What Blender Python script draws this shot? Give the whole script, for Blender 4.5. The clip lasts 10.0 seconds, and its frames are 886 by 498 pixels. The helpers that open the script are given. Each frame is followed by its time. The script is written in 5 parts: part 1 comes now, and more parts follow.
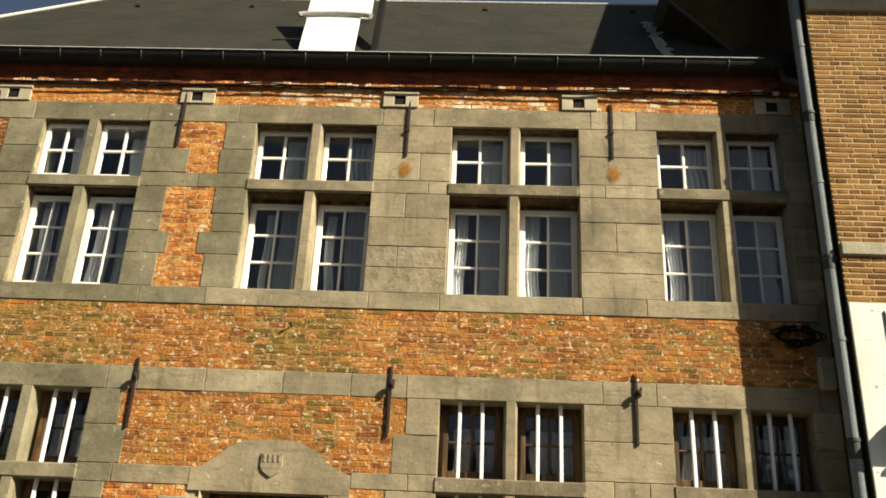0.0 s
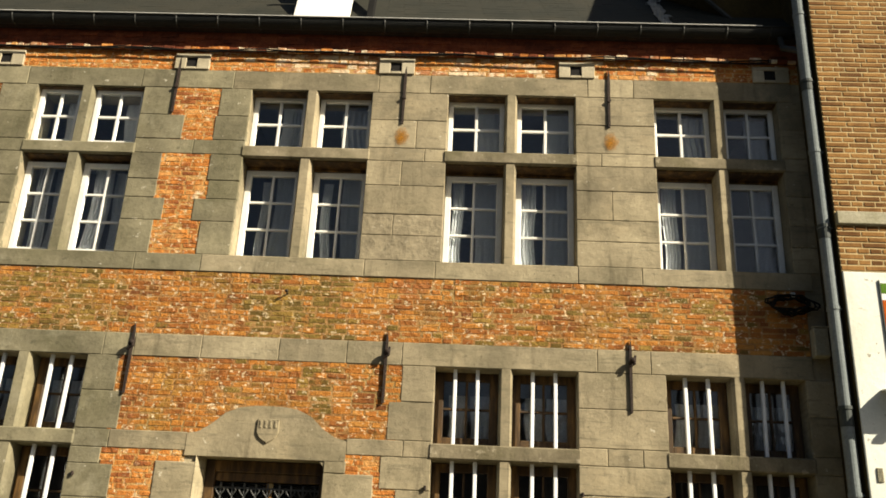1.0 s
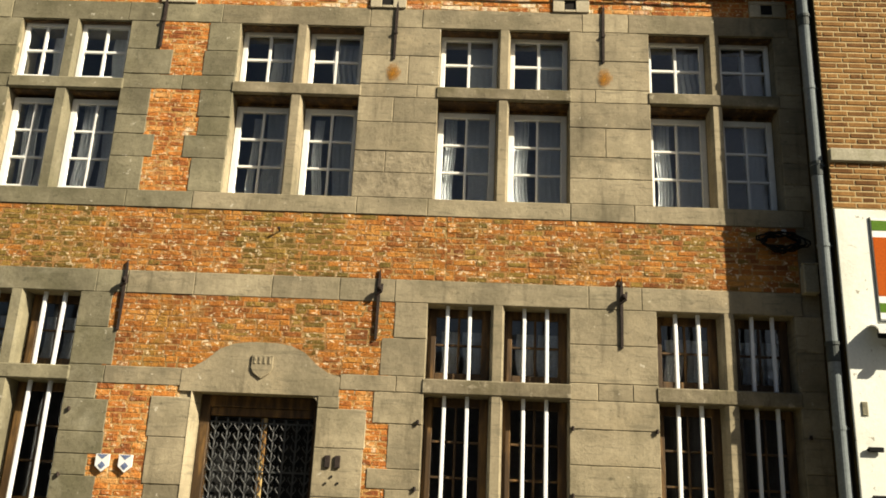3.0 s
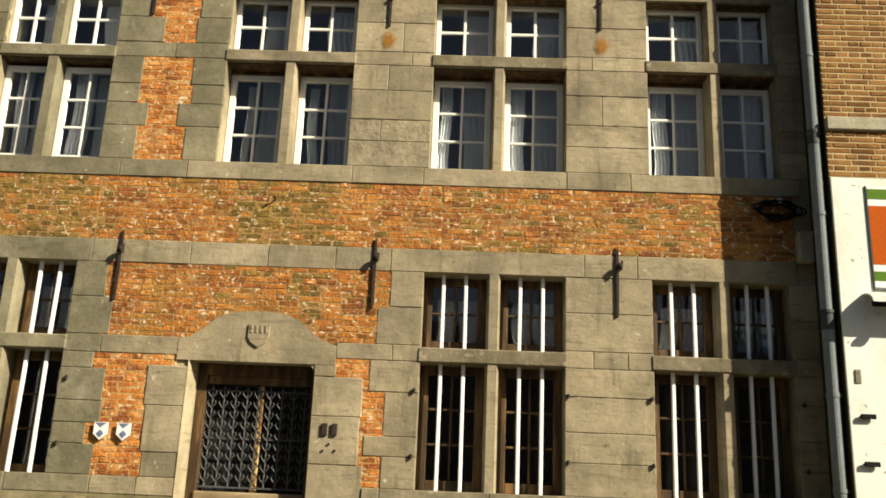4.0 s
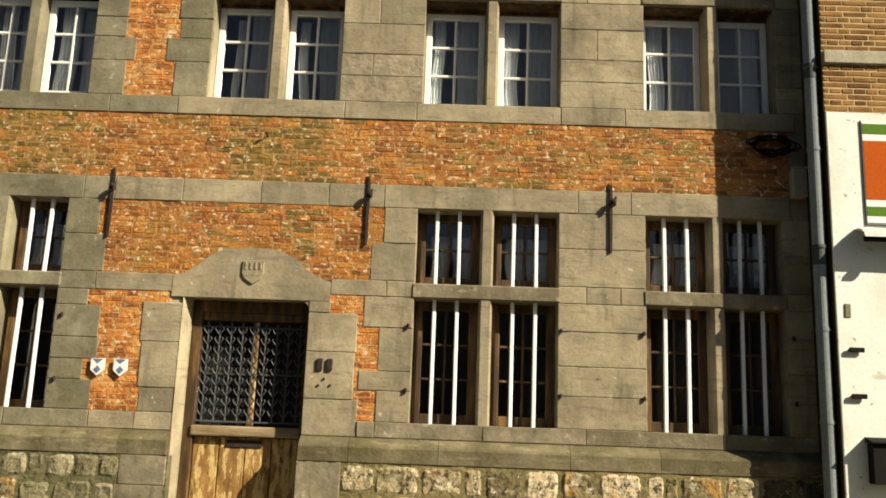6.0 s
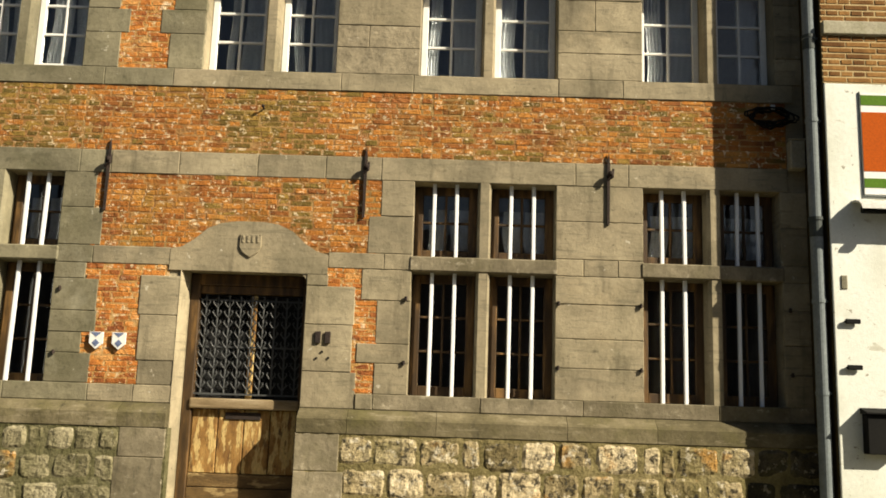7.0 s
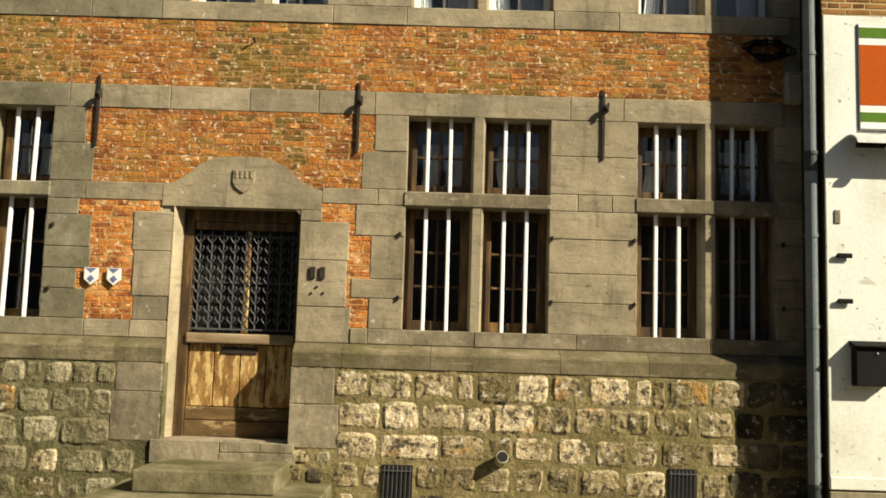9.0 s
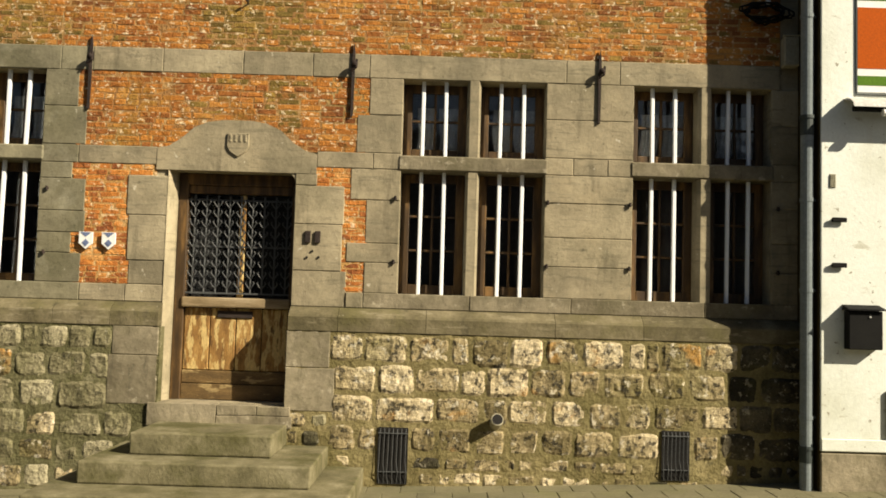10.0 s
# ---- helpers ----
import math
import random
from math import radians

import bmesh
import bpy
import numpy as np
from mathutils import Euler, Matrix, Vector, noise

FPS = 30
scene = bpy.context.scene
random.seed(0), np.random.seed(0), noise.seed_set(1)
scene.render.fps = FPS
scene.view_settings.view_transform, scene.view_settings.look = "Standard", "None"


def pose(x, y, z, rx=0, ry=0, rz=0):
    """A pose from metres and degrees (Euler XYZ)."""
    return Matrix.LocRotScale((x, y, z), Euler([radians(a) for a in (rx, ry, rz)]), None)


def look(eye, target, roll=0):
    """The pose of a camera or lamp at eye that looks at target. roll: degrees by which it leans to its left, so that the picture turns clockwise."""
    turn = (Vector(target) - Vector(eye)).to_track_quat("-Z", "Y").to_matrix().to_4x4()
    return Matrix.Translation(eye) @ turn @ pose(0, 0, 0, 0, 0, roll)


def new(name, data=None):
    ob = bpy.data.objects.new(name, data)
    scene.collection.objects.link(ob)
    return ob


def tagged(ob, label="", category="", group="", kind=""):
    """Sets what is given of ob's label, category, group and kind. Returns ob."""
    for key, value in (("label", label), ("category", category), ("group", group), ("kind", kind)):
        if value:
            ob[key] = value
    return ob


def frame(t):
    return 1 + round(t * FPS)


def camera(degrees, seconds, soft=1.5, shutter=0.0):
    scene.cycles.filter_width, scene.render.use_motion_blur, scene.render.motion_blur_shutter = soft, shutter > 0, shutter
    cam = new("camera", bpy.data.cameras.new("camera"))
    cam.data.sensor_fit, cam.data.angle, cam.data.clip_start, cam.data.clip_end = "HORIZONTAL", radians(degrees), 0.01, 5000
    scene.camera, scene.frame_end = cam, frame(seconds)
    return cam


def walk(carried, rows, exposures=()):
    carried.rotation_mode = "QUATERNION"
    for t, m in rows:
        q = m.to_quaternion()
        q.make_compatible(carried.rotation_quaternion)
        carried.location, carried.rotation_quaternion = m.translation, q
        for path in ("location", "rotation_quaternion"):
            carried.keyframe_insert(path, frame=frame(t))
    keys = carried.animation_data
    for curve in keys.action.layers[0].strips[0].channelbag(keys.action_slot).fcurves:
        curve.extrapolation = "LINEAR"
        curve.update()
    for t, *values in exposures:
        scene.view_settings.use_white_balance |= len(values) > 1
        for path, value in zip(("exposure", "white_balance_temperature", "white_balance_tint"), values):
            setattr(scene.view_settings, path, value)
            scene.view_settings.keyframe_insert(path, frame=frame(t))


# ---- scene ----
# ---- camera: a hand-held tilt from the eaves down to the doorsteps ----
cam = camera(51.8, 10.0, soft=1.75)
EYE = Vector((0.0, -8.4, 1.6))
TILT = [
    (0.0, 2.98, 23.67, 2.73), (0.5, 2.79, 22.67, 2.81), (1.0, 2.60, 21.67, 2.78), (1.5, 2.41, 20.66, 2.74),
    (2.0, 2.23, 19.64, 2.71), (2.5, 2.07, 18.69, 2.63), (4.0, 1.56, 15.82, 2.37), (4.5, 1.40, 14.79, 2.31),
    (5.0, 1.26, 13.72, 2.23), (5.5, 1.12, 12.74, 2.17), (7.0, 0.77, 10.14, 1.89), (7.5, 0.67, 9.28, 1.84),
    (8.0, 0.56, 8.34, 1.76), (8.5, 0.47, 7.28, 1.73), (9.0, 0.27, 6.09, 1.71), (9.5, 0.07, 4.92, 1.71),
    (10.0, -0.09, 3.85, 1.68)]


def aim(yaw, pitch):
    a, b = radians(yaw), radians(pitch)
    return Vector((-math.sin(a) * math.cos(b), math.cos(a) * math.cos(b), math.sin(b)))


walk(cam, [(t, look(EYE, EYE + aim(yaw, pitch), roll)) for t, yaw, pitch, roll in TILT],
     [(0.0, 1.09, 7000, 10), (2.5, 1.07, 7000, 10), (5.5, 0.99, 7000, 10), (10.0, 0.93, 7000, 10)])

# ---- sky and sun ----
SUN = Vector((1.7, -1.0, 1.33)).normalized()
world = bpy.data.worlds.new("sky")
scene.world = world
world.use_nodes = True
wn = world.node_tree.nodes
sky = wn.new("ShaderNodeTexSky")
sky.sky_type, sky.sun_disc = "NISHITA", False
sky.dust_density = 2.0
sky.sun_elevation, sky.sun_rotation = math.asin(SUN.z), math.atan2(SUN.x, SUN.y)
wn["Background"].inputs["Strength"].default_value = 0.029
world.node_tree.links.new(sky.outputs[0], wn["Background"].inputs["Color"])
sun = new("sun", bpy.data.lights.new("sun", "SUN"))
sun.data.energy, sun.data.angle, sun.data.color = 4.6, radians(0.5), (1.0, 0.92, 0.76)
sun.matrix_world = look(SUN * 40, (0, 0, 0))


# ---- materials ----
def shader(name, tones, scale=4.0, rough=0.85, bump=0.25, fine=60.0, vary=0.0, metal=0.0, patches=(), stretch=(1, 1, 1), coarse=1.0, speckle=0.2):
    """A material of world-sized mottling: tones along a coarse noise, fine grain, spots of other colours and a random tone for each piece."""
    m = bpy.data.materials.new(name)
    m.use_nodes = True
    nt, n = m.node_tree, m.node_tree.nodes
    bsdf = n["Principled BSDF"]
    bsdf.inputs["Roughness"].default_value, bsdf.inputs["Metallic"].default_value = rough, metal
    bsdf.inputs["Specular IOR Level"].default_value = 0.2 if rough > 0.7 else 0.45
    geo = n.new("ShaderNodeNewGeometry")
    scaled = n.new("ShaderNodeVectorMath")
    scaled.operation = "MULTIPLY"
    scaled.inputs[1].default_value = stretch
    nt.links.new(geo.outputs["Position"], scaled.inputs[0])
    spot = scaled.outputs[0]

    def mottle(s, detail=6.0, r=0.6, shift=0.0, pull=None):
        t = n.new("ShaderNodeTexNoise")
        t.inputs["Scale"].default_value, t.inputs["Detail"].default_value, t.inputs["Roughness"].default_value = s, detail, r
        where = spot
        if shift:
            add = n.new("ShaderNodeVectorMath")
            add.inputs[1].default_value = (shift, shift * 0.7, -shift)
            nt.links.new(spot, add.inputs[0])
            where = add.outputs[0]
        if pull:
            mul = n.new("ShaderNodeVectorMath")
            mul.operation = "MULTIPLY"
            mul.inputs[1].default_value = pull
            nt.links.new(where, mul.inputs[0])
            where = mul.outputs[0]
        nt.links.new(where, t.inputs["Vector"])
        return t.outputs[0]

    def curve(src, lo, hi):
        r = n.new("ShaderNodeMapRange")
        r.inputs[1].default_value, r.inputs[2].default_value = lo, hi
        nt.links.new(src, r.inputs[0])
        return r.outputs[0]

    def blend(fac, a, b, kind="MIX"):
        x = n.new("ShaderNodeMix")
        x.data_type, x.blend_type = "RGBA", kind
        for value, slot in ((fac, x.inputs[0]), (a, x.inputs[6]), (b, x.inputs[7])):
            if isinstance(value, (int, float)):
                slot.default_value = value
            elif isinstance(value, (tuple, list)):
                slot.default_value = (*value[:3], 1)
            else:
                nt.links.new(value, slot)
        return x.outputs[2]

    ramp = n.new("ShaderNodeValToRGB")
    while len(ramp.color_ramp.elements) < len(tones):
        ramp.color_ramp.elements.new(0.5)
    for i, tone in enumerate(tones):
        e = ramp.color_ramp.elements[i]
        e.position, e.color = 0.3 + 0.4 * i / max(1, len(tones) - 1), (*tone, 1)
    base = mottle(scale)
    if vary:
        info = n.new("ShaderNodeObjectInfo")
        add = n.new("ShaderNodeMath")
        add.operation = "MULTIPLY_ADD"
        add.inputs[1].default_value = vary
        nt.links.new(info.outputs["Random"], add.inputs[0])
        less = n.new("ShaderNodeMath")
        less.operation = "SUBTRACT"
        less.inputs[1].default_value = vary / 2
        nt.links.new(base, less.inputs[0])
        nt.links.new(less.outputs[0], add.inputs[2])
        base = add.outputs[0]
    nt.links.new(base, ramp.inputs[0])
    colour = ramp.outputs[0]
    for i, (tone, s, lo, hi, most, *pull) in enumerate(patches):
        f = curve(mottle(s, 5.0, 0.65, 7.3 * (i + 1), pull[0] if pull else None), lo, hi)
        k = n.new("ShaderNodeMath")
        k.operation = "MULTIPLY"
        k.inputs[1].default_value = most
        nt.links.new(f, k.inputs[0])
        colour = blend(k.outputs[0], colour, tone)
    grain = mottle(fine, 4.0, 0.7)
    g = curve(grain, 0.3, 0.7)
    shade = n.new("ShaderNodeMapRange")
    shade.inputs[3].default_value, shade.inputs[4].default_value = 1 - speckle, 1 + speckle * 0.9
    nt.links.new(g, shade.inputs[0])
    colour = blend(1.0, colour, shade.outputs[0], "MULTIPLY")
    nt.links.new(colour, bsdf.inputs["Base Color"])
    if bump:
        b = n.new("ShaderNodeBump")
        b.inputs["Strength"].default_value, b.inputs["Distance"].default_value = bump, 0.012
        sumup = n.new("ShaderNodeMath")
        sumup.operation = "MULTIPLY_ADD"
        sumup.inputs[1].default_value = coarse
        nt.links.new(mottle(fine * 0.3, 5.0, 0.6, 3.1), sumup.inputs[0])
        nt.links.new(grain, sumup.inputs[2])
        nt.links.new(sumup.outputs[0], b.inputs["Height"])
        nt.links.new(b.outputs[0], bsdf.inputs["Normal"])
    return m


def clear_glass(name, rough, tint=(0.9, 0.95, 1.0)):
    m = bpy.data.materials.new(name)
    m.use_nodes = True
    b = m.node_tree.nodes["Principled BSDF"]
    b.inputs["Base Color"].default_value = (*tint, 1)
    b.inputs["Transmission Weight"].default_value, b.inputs["Roughness"].default_value, b.inputs["IOR"].default_value = 1.0, rough, 1.45
    nt = m.node_tree
    wave = nt.nodes.new("ShaderNodeTexNoise")
    wave.inputs["Scale"].default_value, wave.inputs["Detail"].default_value = 7.0, 1.0
    where = nt.nodes.new("ShaderNodeNewGeometry")
    nt.links.new(where.outputs["Position"], wave.inputs["Vector"])
    relief = nt.nodes.new("ShaderNodeBump")
    relief.inputs["Strength"].default_value, relief.inputs["Distance"].default_value = 0.6, 0.006
    nt.links.new(wave.outputs[0], relief.inputs["Height"])
    nt.links.new(relief.outputs[0], b.inputs["Normal"])
    return m


STONE = shader("blue_limestone", [(0.196, 0.169, 0.112), (0.3, 0.255, 0.168), (0.41, 0.35, 0.232)], 1.7, 0.9, 0.3, 40, 0.24, coarse=2.0, speckle=0.09,
               patches=[((0.12, 0.11, 0.065), 1.2, 0.5, 0.7, 0.6), ((0.09, 0.078, 0.05), 5.0, 0.56, 0.7, 0.5, (1.6, 1.6, 0.25)), ((0.4, 0.33, 0.21), 2.0, 0.56, 0.7, 0.55),
                        ((0.14, 0.125, 0.085), 12.0, 0.56, 0.66, 0.5, (0.25, 0.25, 2.2)), ((0.08, 0.07, 0.045), 18.0, 0.64, 0.7, 0.6), ((0.58, 0.53, 0.42), 11.0, 0.67, 0.7, 0.75)])
# Darker, greener limestone for the left blocks and mullions, and for all joints.
DARKER_STONE = shader("darker_limestone", [(0.138, 0.125, 0.082), (0.21, 0.19, 0.124), (0.296, 0.266, 0.172)], 1.9, 0.9, 0.3, 40, 0.2, coarse=2.0, speckle=0.1,
                    patches=[((0.1, 0.094, 0.052), 1.4, 0.48, 0.68, 0.65), ((0.3, 0.28, 0.2), 3.0, 0.56, 0.7, 0.5), ((0.075, 0.07, 0.045), 14.0, 0.6, 0.68, 0.5), ((0.55, 0.52, 0.42), 11.0, 0.67, 0.7, 0.75)])
SPALLED = shader("spalled_limestone", [(0.19, 0.162, 0.11), (0.28, 0.238, 0.16), (0.38, 0.325, 0.22)], 4.0, 0.95, 0.5, 26, 0.1, coarse=3.0, speckle=0.15,
                 patches=[((0.5, 0.45, 0.34), 9.0, 0.62, 0.68, 0.6), ((0.12, 0.105, 0.07), 7.0, 0.6, 0.68, 0.5)])
PALE_STONE = shader("pale_limestone", [(0.33, 0.29, 0.2), (0.42, 0.37, 0.265), (0.5, 0.45, 0.33)], 3.0, 0.9, 0.3, 40, 0.2, speckle=0.15)
WORN_STONE = shader("worn_quoin_stone", [(0.13, 0.11, 0.07), (0.21, 0.18, 0.12), (0.31, 0.265, 0.18)], 2.6, 0.92, 0.35, 36, 0.15, coarse=2.5, speckle=0.14,
                    patches=[((0.11, 0.1, 0.05), 2.0, 0.48, 0.66, 0.6), ((0.06, 0.055, 0.038), 5.0, 0.58, 0.7, 0.6, (2.0, 2.0, 0.4)), ((0.46, 0.41, 0.3), 9.0, 0.6, 0.68, 0.6)])
PLINTH = shader("mossy_limestone", [(0.075, 0.064, 0.034), (0.13, 0.11, 0.062), (0.215, 0.182, 0.11)], 2.8, 0.92, 0.35, 40, 0.2, coarse=2.5, speckle=0.16,
                patches=[((0.11, 0.1, 0.036), 2.2, 0.5, 0.68, 0.6), ((0.05, 0.045, 0.028), 6.0, 0.58, 0.68, 0.6, (1.5, 1.5, 0.5)), ((0.3, 0.26, 0.17), 8.0, 0.58, 0.66, 0.5, (0.4, 0.4, 2.0)), ((0.4, 0.37, 0.28), 17.0, 0.68, 0.72, 0.6)])
RUBBLE = shader("rubble_stone", [(0.16, 0.128, 0.062), (0.34, 0.272, 0.15), (0.56, 0.465, 0.295)], 3.0, 0.95, 1.0, 44, 0.4, coarse=3.0, speckle=0.35,
                patches=[((0.12, 0.11, 0.03), 0.8, 0.52, 0.68, 0.65), ((0.025, 0.023, 0.018), 17.0, 0.54, 0.6, 0.85), ((0.46, 0.24, 0.06), 2.3, 0.57, 0.66, 0.75), ((0.68, 0.62, 0.48), 14.0, 0.57, 0.64, 0.65)])
# Scattered dark stones, and the corner's cast shadow put into stone colour.
DARK_AND_SHADED_RUBBLE = shader("dark_and_shaded_rubble", [(0.02, 0.018, 0.013), (0.05, 0.043, 0.028), (0.13, 0.11, 0.07)], 4.0, 0.95, 1.0, 44, 0.3, coarse=3.0, speckle=0.35,
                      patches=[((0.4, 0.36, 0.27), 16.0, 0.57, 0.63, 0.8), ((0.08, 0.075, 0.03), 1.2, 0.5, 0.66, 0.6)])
MOSSY_RUBBLE = shader("mossy_rubble", [(0.13, 0.117, 0.062), (0.24, 0.213, 0.125), (0.4, 0.355, 0.23)], 5.0, 0.95, 1.0, 40, 0.3, coarse=3.0, speckle=0.3,
                      patches=[((0.13, 0.125, 0.05), 1.6, 0.46, 0.64, 0.55), ((0.03, 0.028, 0.018), 10.0, 0.58, 0.64, 0.8), ((0.45, 0.42, 0.3), 12.0, 0.64, 0.7, 0.6)])
MOSSY_LIME = shader("mossy_mortar", [(0.075, 0.071, 0.03), (0.115, 0.107, 0.05), (0.17, 0.155, 0.084)], 3.0, 0.95, 0.8, 50, coarse=2.5, speckle=0.3,
                    patches=[((0.26, 0.235, 0.14), 4.0, 0.54, 0.66, 0.6)])
LIME = shader("lime_mortar", [(0.13, 0.108, 0.044), (0.2, 0.165, 0.074), (0.28, 0.232, 0.115)], 3.5, 0.95, 0.8, 50, coarse=2.5, speckle=0.3,
              patches=[((0.11, 0.1, 0.035), 0.9, 0.5, 0.66, 0.6), ((0.06, 0.055, 0.03), 9.0, 0.6, 0.68, 0.6)])
BRICK = shader("old_red_brick", [(0.18, 0.064, 0.021), (0.32, 0.117, 0.028), (0.435, 0.17, 0.034), (0.47, 0.225, 0.056)], 2.2, 0.92, 0.8, 40, 0.3, coarse=2.5,
               patches=[((0.2, 0.14, 0.03), 1.3, 0.54, 0.64, 0.6, (1, 1, 1.3)), ((0.11, 0.09, 0.026), 2.2, 0.6, 0.68, 0.5), ((0.34, 0.13, 0.05), 3.3, 0.6, 0.66, 0.6),
                        ((0.7, 0.56, 0.36), 17.0, 0.595, 0.63, 0.92, (1, 1, 1.6)), ((0.74, 0.62, 0.44), 9.0, 0.66, 0.68, 0.85)])
RED_BRICK = shader("bare_red_brick", [(0.26, 0.086, 0.028), (0.43, 0.15, 0.036), (0.55, 0.21, 0.046), (0.58, 0.29, 0.095)], 3.0, 0.92, 0.8, 40, 0.3, coarse=2.5,
                   patches=[((0.2, 0.06, 0.025), 2.5, 0.56, 0.66, 0.6), ((0.72, 0.56, 0.34), 17.0, 0.59, 0.64, 0.9, (1, 1, 1.6)), ((0.74, 0.6, 0.4), 4.0, 0.63, 0.68, 0.8)])
RED_MORTAR = shader("pale_red_mortar", [(0.34, 0.16, 0.05), (0.46, 0.26, 0.09), (0.56, 0.38, 0.18)], 6.0, 0.95, 0.8, 60, coarse=2.0,
                    patches=[((0.72, 0.58, 0.38), 18.0, 0.57, 0.62, 0.8)])
MORTAR = shader("brick_mortar", [(0.22, 0.105, 0.038), (0.33, 0.175, 0.064), (0.42, 0.27, 0.115)], 6.0, 0.95, 0.8, 60, coarse=2.0,
                patches=[((0.29, 0.21, 0.08), 1.1, 0.49, 0.58, 0.6, (1, 1, 1.3)), ((0.72, 0.58, 0.38), 18.0, 0.57, 0.62, 0.9)])
LIMED_BRICK = shader("limewashed_brick", [(0.4, 0.17, 0.075), (0.58, 0.36, 0.2), (0.7, 0.58, 0.4)], 9.0, 0.92, 0.8, 40, 0.4, coarse=2.5,
                     patches=[((0.74, 0.64, 0.46), 12.0, 0.54, 0.6, 0.9), ((0.3, 0.1, 0.04), 7.0, 0.6, 0.66, 0.7)])
MOSS_BRICK = shader("mossy_brick", [(0.13, 0.085, 0.022), (0.2, 0.132, 0.032), (0.3, 0.18, 0.042)], 3.0, 0.93, 0.8, 40, 0.4, coarse=2.5,
                    patches=[((0.13, 0.105, 0.032), 4.0, 0.54, 0.66, 0.6), ((0.4, 0.16, 0.045), 5.0, 0.56, 0.64, 0.7), ((0.7, 0.56, 0.36), 17.0, 0.61, 0.64, 0.9, (1, 1, 1.6))])
# Red brick darkened in colour to deepen the shade under the gutter.
EAVES_SHADE_BRICK = shader("eaves_shade_brick", [(0.09, 0.025, 0.012), (0.16, 0.042, 0.018), (0.22, 0.062, 0.024)], 5.0, 0.92, 0.8, 40, 0.3, coarse=2.5)
NEW_BRICK = shader("neighbour_brick", [(0.125, 0.054, 0.015), (0.21, 0.102, 0.03), (0.3, 0.155, 0.048)], 5.0, 0.9, 0.4, 60, 0.35)
NEW_MORTAR = shader("pale_mortar", [(0.42, 0.31, 0.15), (0.53, 0.41, 0.22)], 8.0, 0.9, 0.3, 90)
PLASTER = shader("white_plaster", [(0.62, 0.64, 0.55), (0.73, 0.76, 0.69), (0.77, 0.8, 0.74)], 1.6, 0.85, 0.2, 40, speckle=0.06,
                 patches=[((0.28, 0.25, 0.18), 13.0, 0.645, 0.67, 0.85), ((0.42, 0.4, 0.3), 3.0, 0.63, 0.67, 0.6, (1, 1, 2.5)), ((0.55, 0.53, 0.42), 1.5, 0.6, 0.74, 0.4, (2, 2, 0.5))])
CEMENT = shader("grey_cement", [(0.3, 0.28, 0.2), (0.42, 0.39, 0.29)], 3.0, 0.9, 0.3, 50, patches=[((0.2, 0.2, 0.1), 4.0, 0.55, 0.7, 0.5)])
SLATE = shader("grey_slate", [(0.02, 0.022, 0.018), (0.026, 0.027, 0.021), (0.033, 0.032, 0.024)], 2.0, 0.75, 0.2, 40, 0.2)
ZINC = shader("weathered_zinc", [(0.028, 0.03, 0.028), (0.045, 0.047, 0.044)], 3.0, 0.6, 0.1, 40, metal=0.2)
PIPE = shader("grey_painted_zinc", [(0.15, 0.178, 0.185), (0.21, 0.24, 0.245)], 3.0, 0.85, 0.1, 40)
SOCKET = shader("dark_green_iron", [(0.025, 0.035, 0.033), (0.04, 0.052, 0.05)], 5.0, 0.7, 0.1, 40)
LEAD = shader("pale_lead", [(0.4, 0.4, 0.38), (0.55, 0.55, 0.52)], 8.0, 0.6, 0.2, 40)
IRON = shader("rusty_iron", [(0.025, 0.02, 0.018), (0.05, 0.035, 0.028)], 12.0, 0.8, 0.4, 80)
WHITE = shader("white_paint", [(0.72, 0.72, 0.68), (0.82, 0.83, 0.81)], 5.0, 0.6, 0.08, 60, speckle=0.08)
BAR_WHITE = shader("bar_paint", [(0.8, 0.83, 0.85), (0.84, 0.87, 0.89)], 5.0, 0.6, 0.05, 60, speckle=0.05)
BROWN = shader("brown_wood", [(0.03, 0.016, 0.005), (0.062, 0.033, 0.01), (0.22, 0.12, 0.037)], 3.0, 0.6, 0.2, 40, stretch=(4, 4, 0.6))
DOOR = shader("worn_varnished_oak", [(0.13, 0.06, 0.014), (0.27, 0.14, 0.036), (0.4, 0.235, 0.072)], 3.0, 0.7, 0.5, 30, 0.1, speckle=0.3,
              patches=[((0.6, 0.44, 0.18), 3.2, 0.49, 0.53, 0.85), ((0.09, 0.045, 0.014), 5.0, 0.58, 0.63, 0.8)], stretch=(3.5, 3.5, 1))
DOOR_DARK = shader("old_brown_oak", [(0.07, 0.04, 0.012), (0.13, 0.078, 0.026), (0.21, 0.13, 0.048)], 3.0, 0.7, 0.5, 30, 0.1, stretch=(1, 3.5, 3.5), speckle=0.3,
                   patches=[((0.4, 0.29, 0.13), 3.2, 0.58, 0.63, 0.7)])
PALE_WOOD = shader("weathered_grey_oak", [(0.16, 0.11, 0.055), (0.28, 0.21, 0.12), (0.38, 0.3, 0.19)], 4.0, 0.8, 0.4, 30, stretch=(0.6, 3, 4))
FORGED = shader("grey_forged_iron", [(0.045, 0.048, 0.048), (0.08, 0.085, 0.085)], 12.0, 0.6, 0.3, 60)
STEP = shader("step_stone", [(0.1, 0.09, 0.048), (0.175, 0.155, 0.088), (0.27, 0.24, 0.15)], 3.0, 0.9, 0.35, 40, coarse=2.5, speckle=0.16,
              patches=[((0.06, 0.058, 0.015), 1.8, 0.46, 0.62, 0.75), ((0.42, 0.4, 0.32), 16.0, 0.68, 0.72, 0.7)])
